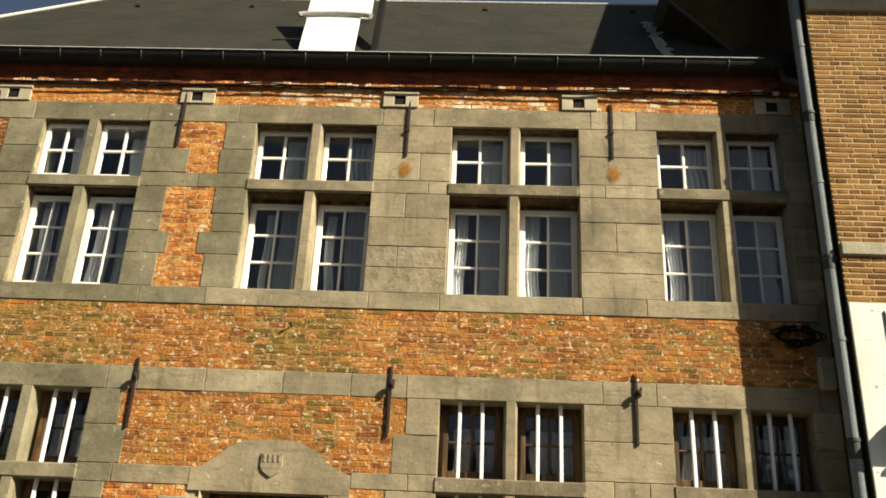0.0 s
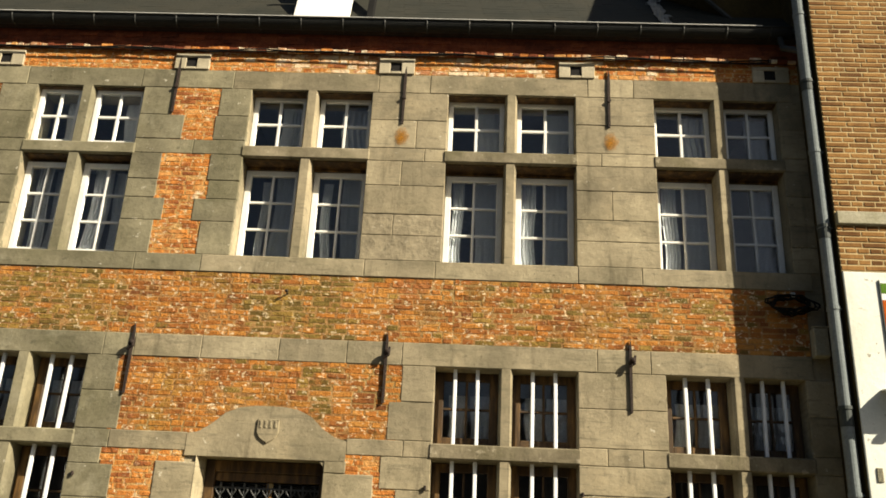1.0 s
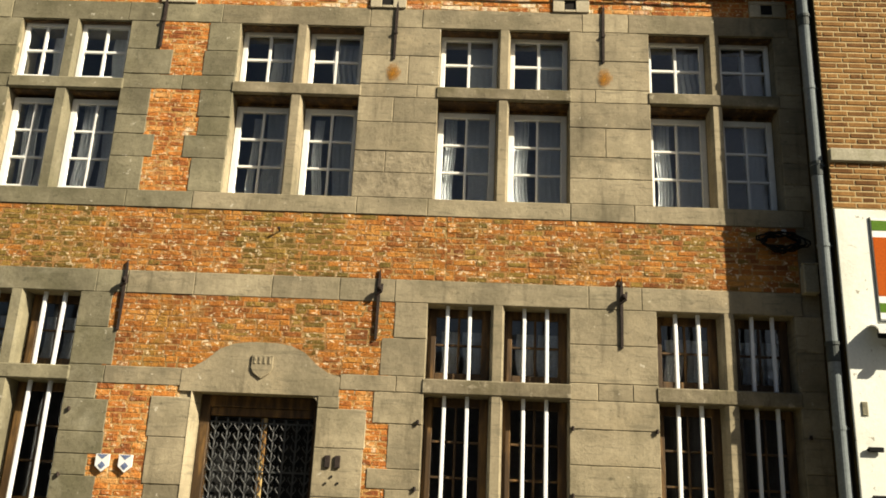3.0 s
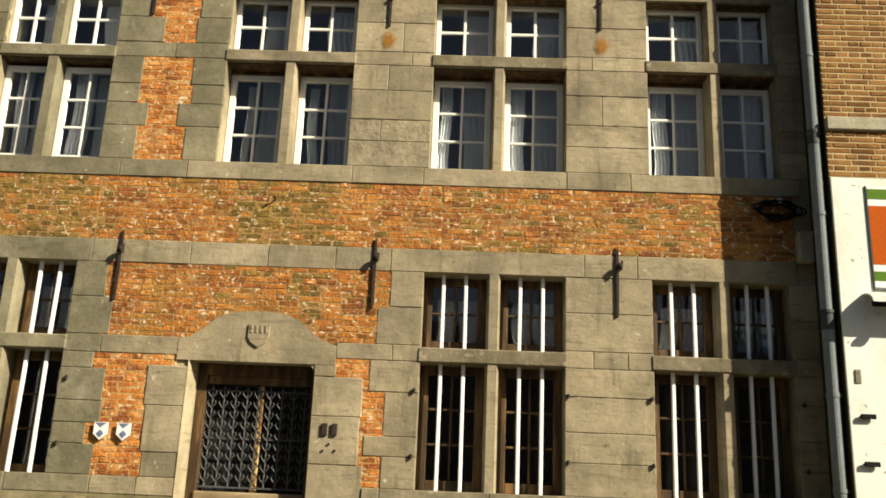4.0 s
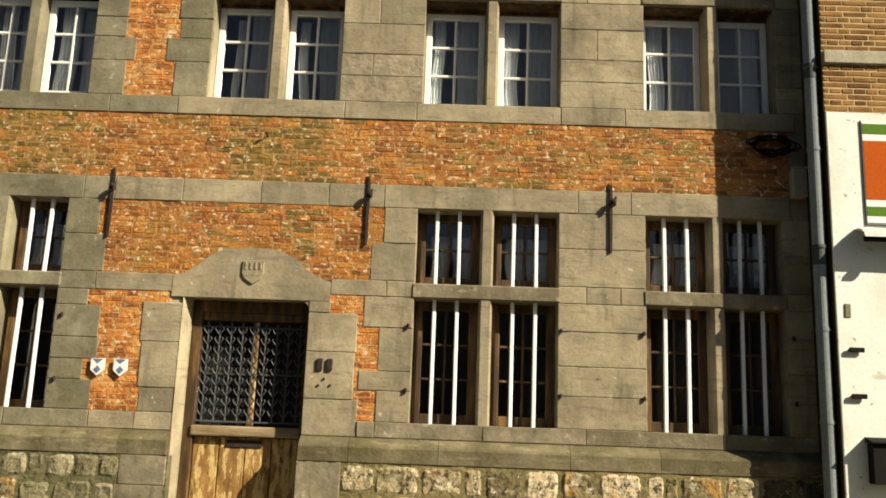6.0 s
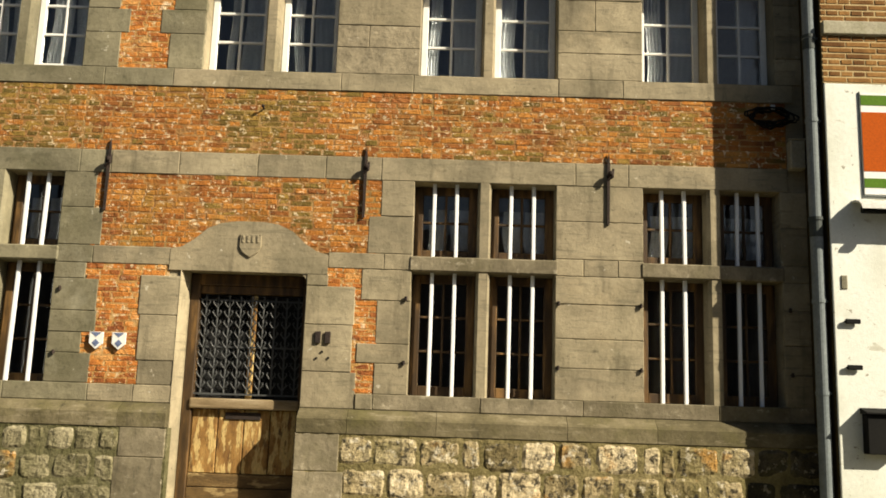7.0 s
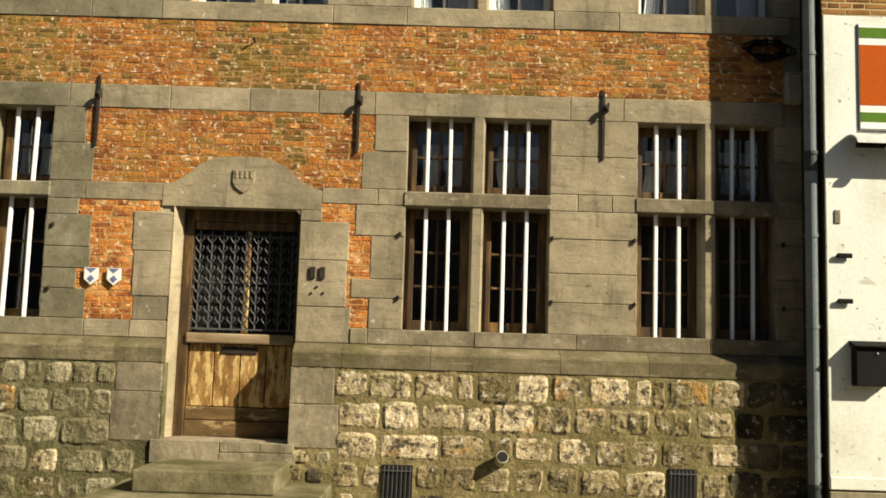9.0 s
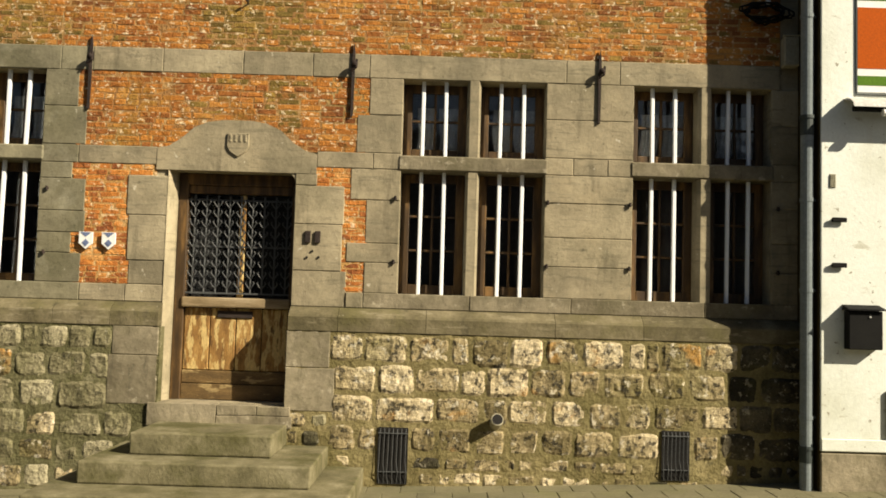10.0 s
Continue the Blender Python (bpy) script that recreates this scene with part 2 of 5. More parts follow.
PAVING = shader("concrete_paving", [(0.13, 0.12, 0.07), (0.19, 0.17, 0.1)], 3.0, 0.92, 0.3, 50, 0.15, patches=[((0.15, 0.15, 0.06), 2.5, 0.5, 0.7, 0.5)])
ASPHALT = shader("road_asphalt", [(0.045, 0.045, 0.045), (0.065, 0.063, 0.06)], 2.0, 0.92, 0.4, 60)
RENDERED = shader("plain_render", [(0.14, 0.12, 0.1), (0.2, 0.17, 0.14)], 1.0, 0.9, 0.2, 30)
ROOM = shader("room_wall", [(0.22, 0.22, 0.23), (0.3, 0.3, 0.31)], 1.0, 0.9, 0, 20)
CURTAIN = shader("curtain_and_pane_grey", [(0.7, 0.71, 0.7), (0.8, 0.81, 0.8)], 6.0, 0.9, 0, 50)
# Near-black colour for the shade inside holes and behind the door grille.
DARK = shader("opening_shade", [(0.01, 0.01, 0.01), (0.02, 0.018, 0.016)], 5.0, 0.9, 0, 50)
ORANGE = shader("orange_sign", [(0.42, 0.075, 0.0), (0.45, 0.08, 0.0)], 2.0, 0.85, 0, 50)
GREEN = shader("green_sign", [(0.07, 0.16, 0.012), (0.085, 0.18, 0.015)], 2.0, 0.85, 0, 50)
BLACK = shader("black_metal", [(0.006, 0.006, 0.006), (0.01, 0.01, 0.009)], 4.0, 0.95, 0.05, 50)
BLUE = shader("blue_enamel", [(0.12, 0.16, 0.28), (0.16, 0.2, 0.33)], 4.0, 0.4, 0, 50)
# Brown brick darkened in colour for the shade on the neighbour's side walls.
SHADE_BRICK = shader("shade_darkened_brick", [(0.035, 0.024, 0.008), (0.07, 0.048, 0.014)], 6.0, 0.9, 0.4, 40)
GLASS = clear_glass("window_glass", 0.03)


# ---- builders ----
def part(name, bm, material, parent=None, label=""):
    me = bpy.data.meshes.new(name)
    bm.to_mesh(me)
    bm.free()
    me.materials.append(material)
    ob = new(name, me)
    ob.parent = parent
    return tagged(ob, label)


def thing(name, label, category, group="", kind="", at=(0, 0, 0)):
    ob = new(name)
    ob.location = at
    return tagged(ob, label, category, group, kind)


def box(bm, x0, x1, y0, y1, z0, z1, bevel=0.0, seg=1):
    made = bmesh.ops.create_cube(bm, size=1)["verts"]
    bmesh.ops.transform(bm, verts=made, matrix=Matrix.LocRotScale(((x0 + x1) / 2, (y0 + y1) / 2, (z0 + z1) / 2), None, (abs(x1 - x0), abs(y1 - y0), abs(z1 - z0))))
    if bevel:
        edges = list({e for v in made for e in v.link_edges})
        bmesh.ops.bevel(bm, geom=edges, offset=bevel, segments=seg, affect="EDGES", profile=0.5)
    return made


def block(name, x0, x1, y0, y1, z0, z1, material, parent=None, label="", bevel=0.006, seg=1):
    bm = bmesh.new()
    box(bm, x0, x1, y0, y1, z0, z1, bevel, seg)
    return part(name, bm, material, parent, label)


def prism(bm, outline, y0, y1):
    """An upright slab of that (x, z) outline between two depths."""
    front = [bm.verts.new((x, y0, z)) for x, z in outline]
    back = [bm.verts.new((x, y1, z)) for x, z in outline]
    bm.faces.new(front)
    bm.faces.new(back[::-1])
    for i in range(len(outline)):
        j = (i + 1) % len(outline)
        bm.faces.new((front[i], back[i], back[j], front[j]))
    bmesh.ops.recalc_face_normals(bm, faces=bm.faces[:])


def rod(bm, a, b, r, sides=10, r2=None):
    a, b = Vector(a), Vector(b)
    made = bmesh.ops.create_cone(bm, cap_ends=True, segments=sides, radius1=r, radius2=r if r2 is None else r2, depth=(b - a).length)["verts"]
    bmesh.ops.transform(bm, verts=made, matrix=Matrix.Translation((a + b) / 2) @ (b - a).to_track_quat("Z", "Y").to_matrix().to_4x4())
    return made


def tube(bm, points, r, sides=8):
    """One skin swept along the points, closed at both ends."""
    pts = [Vector(p) for p in points]
    rings = []
    for i, p in enumerate(pts):
        way = (pts[min(i + 1, len(pts) - 1)] - pts[max(i - 1, 0)]).normalized()
        side = way.cross(Vector((0.31, 0.52, 0.79))).normalized()
        up = way.cross(side)
        rings.append([bm.verts.new(p + r * (math.cos(a) * side + math.sin(a) * up)) for a in [math.tau * k / sides for k in range(sides)]])
    for q, s in zip(rings, rings[1:]):
        for k in range(sides):
            bm.faces.new((q[k], q[(k + 1) % sides], s[(k + 1) % sides], s[k]))
    bm.faces.new(rings[0][::-1]), bm.faces.new(rings[-1])


def piece_mesh(name, w, h, depth, chamfer, material, rough=0.0, seed=0):
    """A wall piece about its front's middle, facing -y: chamfered front, four sides, no back."""
    rng = random.Random(seed)
    r = lambda: rng.uniform(-rough, rough)
    ring = [(-1, -1), (1, -1), (1, 1), (-1, 1)]
    verts = [(sx * w / 2, depth, sz * h / 2) for sx, sz in ring]
    verts += [(sx * w / 2 + r(), chamfer + r() * 0.5, sz * h / 2 + r()) for sx, sz in ring]
    verts += [(sx * (w / 2 - chamfer) + r(), r() * 0.4, sz * (h / 2 - chamfer) + r()) for sx, sz in ring]
    faces = [(8, 9, 10, 11)]
    for k in (0, 4):
        faces += [(k + i, k + (i + 1) % 4, k + 4 + (i + 1) % 4, k + 4 + i) for i in range(4)]
    me = bpy.data.meshes.new(name)
    me.from_pydata(verts, [], faces)
    me.materials.append(material)
    return me


def worn_block(name, w, h, depth, material, seed, wear=0.005):
    """A dressed wall block about its front's middle, facing -y, with chipped arrises and an uneven face."""
    rng = random.Random(seed)
    nx, nz = max(3, min(14, round(w / 0.07))), max(3, min(8, round(h / 0.06)))
    us = [-w / 2, -w / 2 + 0.006] + [-w / 2 + w * i / nx for i in range(1, nx)] + [w / 2 - 0.006, w / 2]
    vs = [-h / 2, -h / 2 + 0.006] + [-h / 2 + h * j / nz for j in range(1, nz)] + [h / 2 - 0.006, h / 2]
    cols, rows = len(us), len(vs)
    verts, faces = [], []
    for j, v in enumerate(vs):
        for i, u in enumerate(us):
            rim = i in (0, cols - 1) or j in (0, rows - 1)
            chip = rng.uniform(0, wear) if rng.random() < 0.35 else 0.0
            sx, sz = (chip if i == 0 else -chip if i == cols - 1 else 0), (chip if j == 0 else -chip if j == rows - 1 else 0)
            verts.append((u + sx, 0.005 + chip * 0.6 if rim else rng.uniform(-0.0016, 0.0016), v + sz))
    for j in range(rows - 1):
        for i in range(cols - 1):
            k = j * cols + i
            faces.append((k, k + 1, k + cols + 1, k + cols))
    ring = list(range(cols)) + [cols * j + cols - 1 for j in range(1, rows)] + [cols * (rows - 1) + i for i in range(cols - 2, -1, -1)] + [cols * j for j in range(rows - 2, 0, -1)]
    base = len(verts)
    verts += [(verts[i][0], depth, verts[i][2]) for i in ring]
    for a in range(len(ring)):
        b = (a + 1) % len(ring)
        faces.append((ring[b], ring[a], base + a, base + b))
    me = bpy.data.meshes.new(name)
    me.from_pydata(verts, [], faces)
    me.materials.append(material)
    return me


def soft_rust(name):
    """Rust that thins out from the middle of its object."""
    m = bpy.data.materials.new(name)
    m.use_nodes = True
    nt, n = m.node_tree, m.node_tree.nodes
    b = n["Principled BSDF"]
    b.inputs["Roughness"].default_value = 0.9
    where = n.new("ShaderNodeTexCoord")
    ball = n.new("ShaderNodeTexGradient")
    ball.gradient_type = "SPHERICAL"
    size = n.new("ShaderNodeVectorMath")
    size.operation = "MULTIPLY"
    size.inputs[1].default_value = (9.0, 0.0, 6.5)
    nt.links.new(where.outputs["Object"], size.inputs[0])
    nt.links.new(size.outputs[0], ball.inputs[0])
    spots = n.new("ShaderNodeTexNoise")
    spots.inputs["Scale"].default_value, spots.inputs["Detail"].default_value = 22.0, 5.0
    nt.links.new(where.outputs["Object"], spots.inputs["Vector"])
    times = n.new("ShaderNodeMath")
    times.operation = "MULTIPLY"
    times.use_clamp = True
    nt.links.new(ball.outputs["Fac"], times.inputs[0])
    nt.links.new(spots.outputs[0], times.inputs[1])
    more = n.new("ShaderNodeMapRange")
    more.inputs[1].default_value, more.inputs[2].default_value, more.inputs[4].default_value = 0.12, 0.6, 0.9
    nt.links.new(times.outputs[0], more.inputs[0])
    nt.links.new(more.outputs[0], b.inputs["Alpha"])
    b.inputs["Base Color"].default_value = (0.36, 0.15, 0.005, 1)
    return m


SOFT_RUST = soft_rust("rust_bloom")


# ---- ground ----
def rise(x):
    return 0.03 + 0.036 * max(-6.0, min(6.0, x))


bm = bmesh.new()
xs = [-900, -200, -60, -20, -6, -3, 0, 3, 6, 20, 60, 200, 900]
ys = [-900, -200, -60, -20, -10, -3.2, 0.3, 10, 60, 200, 900]
grid = [[bm.verts.new((x, y, rise(x) - 0.06 - (0.1 if y < -3 else 0))) for x in xs] for y in ys]
for i in range(len(ys) - 1):
    for j in range(len(xs) - 1):
        bm.faces.new((grid[i][j], grid[i][j + 1], grid[i + 1][j + 1], grid[i + 1][j]))
tagged(part("road", bm, ASPHALT), "grey asphalt street running along the house fronts", "road", kind="structure")
pavement = tagged(thing("pavement", "", ""), "mossy grey concrete slab pavement at the wall foot", "pavement", kind="structure")
bm = bmesh.new()
box(bm, -0.1485, 0.1485, -0.1485, 0.1485, -0.05, 0, 0.004)
slab_ob = part("slab", bm, PAVING, pavement)
rng = random.Random(4)
turn = math.atan(0.036)
slab_ob.matrix_basis = pose(0, -2.95, rise(0), 0, -math.degrees(turn), 0)
bm = bmesh.new()
for i in range(-16, 17):
    for j in range(10):
        x, y = i * 0.3 + (0.15 if j % 2 else 0), -2.95 + j * 0.3
        if i == 0 and j == 0:
            continue
        m = pose(x, y, rise(x) + rng.uniform(-0.003, 0.003), rng.uniform(-0.3, 0.3), -math.degrees(turn), 0)
        if -3.0 < x < 5 and j >= 4:
            o = new("slab", slab_ob.data)
            o.parent, o.matrix_basis = pavement, m
        else:
            made = box(bm, -0.147, 0.147, -0.147, 0.147, -0.05, 0)
            bmesh.ops.transform(bm, verts=made, matrix=m)
tagged(part("slab_field", bm, PAVING, pavement), kind="stuff")
bm = bmesh.new()
box(bm, -8, 8, -3.25, -3.11, -0.6, 0, 0.02)
bmesh.ops.transform(bm, verts=bm.verts[:], matrix=pose(0, 0, rise(0), 0, -math.degrees(turn), 0))
part("kerb", bm, STEP, pavement)

# ---- front wall ----
HALF_X = [(-4.85, -3.68, -4.37, -4.23), (-2.51, -1.21, -1.92, -1.79), (-0.40, 0.94, 0.205, 0.33), (1.755, 3.04, 2.365, 2.49)]
LOW_X = [(-4.905, -3.735, -4.425, -4.285)] + HALF_X[1:]      # the ground floor's first window stands a little further out
UP, LOW = (4.80, 5.90, 6.03, 6.715), (1.74, 2.885, 3.025, 3.745)
HOLES = [(a, b, UP[0], UP[3]) for a, b, _, _ in HALF_X]
HOLES += [(a, b, LOW[0], LOW[3]) for i, (a, b, _, _) in enumerate(LOW_X) if i != 1]
HOLES += [(-2.54, -1.37, 0.70, 2.83)]
CORNER = 3.29
FRONT = -0.48          # the neighbour's front


def wall_boxes(bm, x0, x1, y0, y1, z0, z1, holes):
    xs = sorted({x0, x1, *[h[0] for h in holes], *[h[1] for h in holes]})
    for a, b in zip(xs, xs[1:]):
        zs = sorted((h[2], h[3]) for h in holes if h[0] <= a and h[1] >= b)
        low = z0
        for p, q in zs + [(z1, z1)]:
            if p > low:
                box(bm, a, b, y0, y1, low, p)
            low = q


bm = bmesh.new()
wall_boxes(bm, -7.0, CORNER, 0.012, 0.42, -0.4, 7.45, HOLES)
wall = tagged(part("wall_front", bm, STONE), "old grey limestone front wall with flush ashlar blocks", "wall", kind="structure")

STONES, JOINTS = [], []


def ashlar(x0, x1, z0, z1, proud=0.0, material=STONE):
    k = len(STONES)
    rng = random.Random(k)
    if material is STONE and (x1 < -3.2 and z1 < 6.0 or x1 < -2.4 and z0 > 4.6):
        material = DARKER_STONE
    if x0 > -1.25 and x1 < -0.38 and 4.79 < z0 < 5.2:
        material = SPALLED
    y = -0.007 - proud + rng.uniform(-0.003, 0.003)
    me = worn_block("ashlar", x1 - x0 - 0.003, z1 - z0 - 0.003, 0.05, material, k)
    JOINTS.append((x0, x1, y + 0.0065, z0, z1))
    o = new("ashlar", me)
    o.parent, o.location = wall, ((x0 + x1) / 2, y, (z0 + z1) / 2)
    STONES.append(o)


def row(xs, z0, z1, proud=0.0):
    for a, b in zip(xs, xs[1:]):
        ashlar(a, b, z0, z1, proud)


def column(x0, x1, zs, splits=()):
    for i, (a, b) in enumerate(zip(zs, zs[1:])):
        cut = [s for k, s in splits if k == i]
        row([x0, *cut, x1], a, b)


IN = 0.002
row([-7.0, -6.1, -4.98, -3.72, -3.32, -2.72, -1.15, -0.6, 1.07, 1.55, 3.2], 6.715 - IN, 6.94)
row([-7.0, -5.6, -3.45, -2.78, -1.15, -0.45, 0.95, 1.57, 3.2], 4.62, 4.80 + IN, 0.004)
row([-7.0, -5.0, -3.6, -3.3, -2.65, -1.9, -1.25, -0.72, 1.12, 1.62, 3.12], 3.745 - IN, 3.97, 0.001)
up_z = [4.80, 5.07, 5.30, 5.62, 5.90, 6.05, 6.38, 6.715]
column(-1.21 - IN, -0.40 + IN, up_z, [(3, -0.85), (4, -0.62), (1, -0.9), (5, -0.72)])
column(0.94 - IN, 1.755 + IN, up_z, [(4, 1.2), (2, 1.3)])
column(3.04 - IN, CORNER, up_z)
column(-5.25, -4.85 + IN, up_z)
for z0, z1, a, b in [(6.38, 6.715, -3.33, -2.84), (6.09, 6.38, -3.19, -2.86), (5.62, 5.92, -3.36, -2.85), (5.41, 5.62, -3.36, -2.83),
                     (5.16, 5.41, -3.25, -2.95), (4.80, 5.16, -3.33, -2.85)]:
    ashlar(-3.68 - IN, a, z0, z1)
    ashlar(b, -2.51 + IN, z0, z1)
row([-3.68 - IN, -3.05, -2.51 + IN], 5.92, 6.09)
low_z = [1.74, 2.03, 2.30, 2.62, 2.88, 3.04, 3.40, 3.745]
column(0.94 - IN, 1.755 + IN, low_z, [(4, 1.2), (4, 1.52)])
column(3.04 - IN, CORNER, low_z)
for z0, z1, a in [(3.40, 3.745, -0.71), (3.04, 3.40, -0.82), (2.60, 2.89, -0.86), (2.2, 2.60, -0.71), (2.02, 2.2, -0.88), (1.74, 2.02, -0.71)]:
    ashlar(a, -0.40 + IN, z0, z1)
row([-1.18, -0.66, -0.40 + IN], 2.89, 3.04)
for z0, z1, b in [(2.72, 2.83, -1.17), (2.36, 2.72, -0.91), (1.93, 2.36, -0.92), (1.60, 1.93, -0.87)]:
    ashlar(-1.37 - IN, b, z0, z1)
for z0, z1, b in [(3.40, 3.745, -3.42), (3.04, 3.40, -3.33), (2.87, 3.04, -3.39), (2.72, 2.87, -3.44), (2.42, 2.72, -3.31), (2.22, 2.42, -3.30), (2.03, 2.22, -3.42), (1.76, 2.03, -3.32)]:
    ashlar(-3.735 - IN, b, z0, z1)
ashlar(-3.39, -2.66, 2.87, 3.04)
for z0, z1, a in [(2.40, 2.77, -2.92), (1.98, 2.40, -2.9), (1.76, 1.98, -2.88)]:
    ashlar(a, -2.54 + IN, z0, z1)
row([-7.0, -5.4, -4.1, -3.32, -2.9, -2.54 + IN], 1.60, 1.76)
for a, b in zip([-0.87, -0.71, 0.27, 1.2, 2.43], [-0.71, 0.27, 1.2, 2.43, CORNER]):
    ashlar(a, b, 1.60, 1.74 + IN, 0.006, WORN_STONE if a > -0.8 else STONE)
column(-5.3, -4.905 + IN, low_z)

verts, faces = [], []
for x0, x1, y, z0, z1 in JOINTS:
    k = len(verts)
    verts += [(x0 + 0.001, y, z0 + 0.001), (x1 - 0.001, y, z0 + 0.001), (x1 - 0.001, y, z1 - 0.001), (x0 + 0.001, y, z1 - 0.001)]
    faces.append((k, k + 1, k + 2, k + 3))
me = bpy.data.meshes.new("joint_mortar")
me.from_pydata(verts, [], faces)
me.materials.append(DARKER_STONE)
o = new("joint_mortar", me)
o.parent = wall
tagged(o, "weathered lime mortar in the joints", kind="stuff")

# cross-shaped stone mullions and transoms
for i in range(4):
    for lights in ((UP, LOW) if i != 1 else (UP,)):
        a, b, m0, m1 = (HALF_X if lights is UP else LOW_X)[i]
        z0, z1, z2, z3 = lights
        for za, zb, deep in ((z0, z1, 0.25), (z2, z3, 0.2)):
            bm = bmesh.new()
            c = 0.022
            prof = [(m0, deep), (m0, 0.035), (m0 + c, -0.008), (m1 - c, -0.008), (m1, 0.035), (m1, deep)]
            lo = [bm.verts.new((x, y, za - 0.003)) for x, y in prof]
            hi = [bm.verts.new((x, y, zb + 0.003)) for x, y in prof]
            for k in range(len(prof) - 1):
                bm.faces.new((lo[k], lo[k + 1], hi[k + 1], hi[k]))
            bm.faces.new(lo[::-1])
            bm.faces.new(hi)
            bmesh.ops.recalc_face_normals(bm, faces=bm.faces[:])
            part("mullion", bm, DARKER_STONE if i == 0 else STONE, wall)
        bm = bmesh.new()
        box(bm, a - 0.02, b + 0.02, -0.02, 0.26, z1, z2, 0.012)
        part("transom", bm, DARKER_STONE if i == 0 else WORN_STONE, wall)

# the door's hood stone, chamfered jambs and carved shield
bm = bmesh.new()
hood = [(-2.66, 2.83 - IN), (-2.66, 3.03), (-2.56, 3.05), (-2.45, 3.12), (-2.33, 3.23), (-2.2, 3.285), (-2.05, 3.305), (-1.8, 3.305), (-1.66, 3.285),
        (-1.52, 3.22), (-1.40, 3.11), (-1.29, 3.04), (-1.18, 3.01), (-1.18, 2.83 - IN)]
prism(bm, hood, -0.012, 0.06)
part("hood_stone", bm, STONE, wall)
bm = bmesh.new()
prof = [(-2.545, -0.014), (-2.53, 0.02), (-2.515, 0.09), (-2.50, 0.13), (-2.50, 0.26), (-2.545, 0.26)]
lo = [bm.verts.new((x, y, 0.70)) for x, y in prof]
hi = [bm.verts.new((x, y, 2.83)) for x, y in prof]
for k in range(len(prof)):
    bm.faces.new((lo[k], lo[(k + 1) % 6], hi[(k + 1) % 6], hi[k]))
bm.faces.new(lo[::-1]), bm.faces.new(hi)
bmesh.ops.recalc_face_normals(bm, faces=bm.faces[:])
part("door_jamb", bm, STONE, wall)
bm = bmesh.new()
prism(bm, [(-2.015, 3.185), (-1.815, 3.185), (-1.812, 3.06), (-1.84, 3.01), (-1.915, 2.96), (-1.99, 3.01), (-2.018, 3.06)], -0.03, -0.005)
bmesh.ops.bevel(bm, geom=bm.edges[:], offset=0.006, segments=1, affect="EDGES")
for k in range(4):
    box(bm, -1.995 + k * 0.046, -1.972 + k * 0.046, -0.037, -0.025, 3.10, 3.17, 0.004)
shield = part("carved_shield", bm, STONE, wall, "small worn carved stone shield")

bm = bmesh.new()
prism(bm, [(-1.372, 2.829), (-1.372, 2.74)] + [(-1.372 - 0.085 * (1 - math.cos(a)), 2.74 + 0.089 * math.sin(a)) for a in (0.4, 0.8, 1.2)] + [(-1.457, 2.829)], 0.0, 0.17)
part("corner_fillet", bm, STONE, wall)

# plinth: dressed capping and rubble courses
plinth = tagged(thing("wall_plinth", "", ""), "rough rubble stone plinth with mossy limestone capping", "wall", kind="structure")
OUT = -0.12
for a, b in ((-7.0, -2.52), (-1.37, CORNER)):
    bm = bmesh.new()
    nx, nz = round((b - a) / 0.035), 50
    sheet = []
    for j in range(nz + 1):
        z = -0.4 + 1.78 * j / nz
        line = []
        for i in range(nx + 1):
            x = a + (b - a) * i / nx
            lump = 0.007 * noise.noise(Vector((x * 5, 3.0, z * 5))) + 0.005 * noise.noise(Vector((x * 16, 9.0, z * 16)))
            line.append(bm.verts.new((x, OUT + 0.0065 + lump, z)))
        sheet.append(line)
    for j in range(nz):
        for i in range(nx):
            bm.faces.new((sheet[j][i], sheet[j][i + 1], sheet[j + 1][i + 1], sheet[j + 1][i]))
    box(bm, a, b, OUT + 0.02, 0.01, -0.4, 1.38)
    part("plinth_core", bm, MOSSY_LIME if b < 0 else LIME, plinth)


def capping(x0, x1):
    bm = bmesh.new()
    prof = [(OUT - 0.003, 1.385), (OUT - 0.003, 1.51), (OUT + 0.012, 1.53), (-0.005, 1.598), (0.008, 1.6), (0.008, 1.385)]
    lo = [bm.verts.new((x0 + 0.002, y, z)) for y, z in prof]
    hi = [bm.verts.new((x1 - 0.002, y, z)) for y, z in prof]
    for k in range(6):
        bm.faces.new((lo[k], lo[(k + 1) % 6], hi[(k + 1) % 6], hi[k]))
    bm.faces.new(lo), bm.faces.new(hi[::-1])
    bmesh.ops.recalc_face_normals(bm, faces=bm.faces[:])
    part("capping_stone", bm, PLINTH, plinth)


for xs in ([-7.0, -5.6, -4.6, -3.5, -2.98, -2.54], [-1.37, -0.92, -0.12, 1.05, 1.85, CORNER]):
    for a, b in zip(xs, xs[1:]):
        capping(a, b)
for a, b, z0, z1 in ((-2.95, -2.53, 1.12, 1.38), (-2.98, -2.53, 0.68, 1.12), (-1.38, -0.98, 1.05, 1.38), (-1.38, -0.93, 0.66, 1.05)):
    me = worn_block("quoin", b - a - 0.004, z1 - z0 - 0.004, 0.1, WORN_STONE, int(100 * z0), 0.02)
    o = new("quoin", me)
    o.parent, o.location = plinth, ((a + b) / 2, OUT - 0.001, (z0 + z1) / 2)


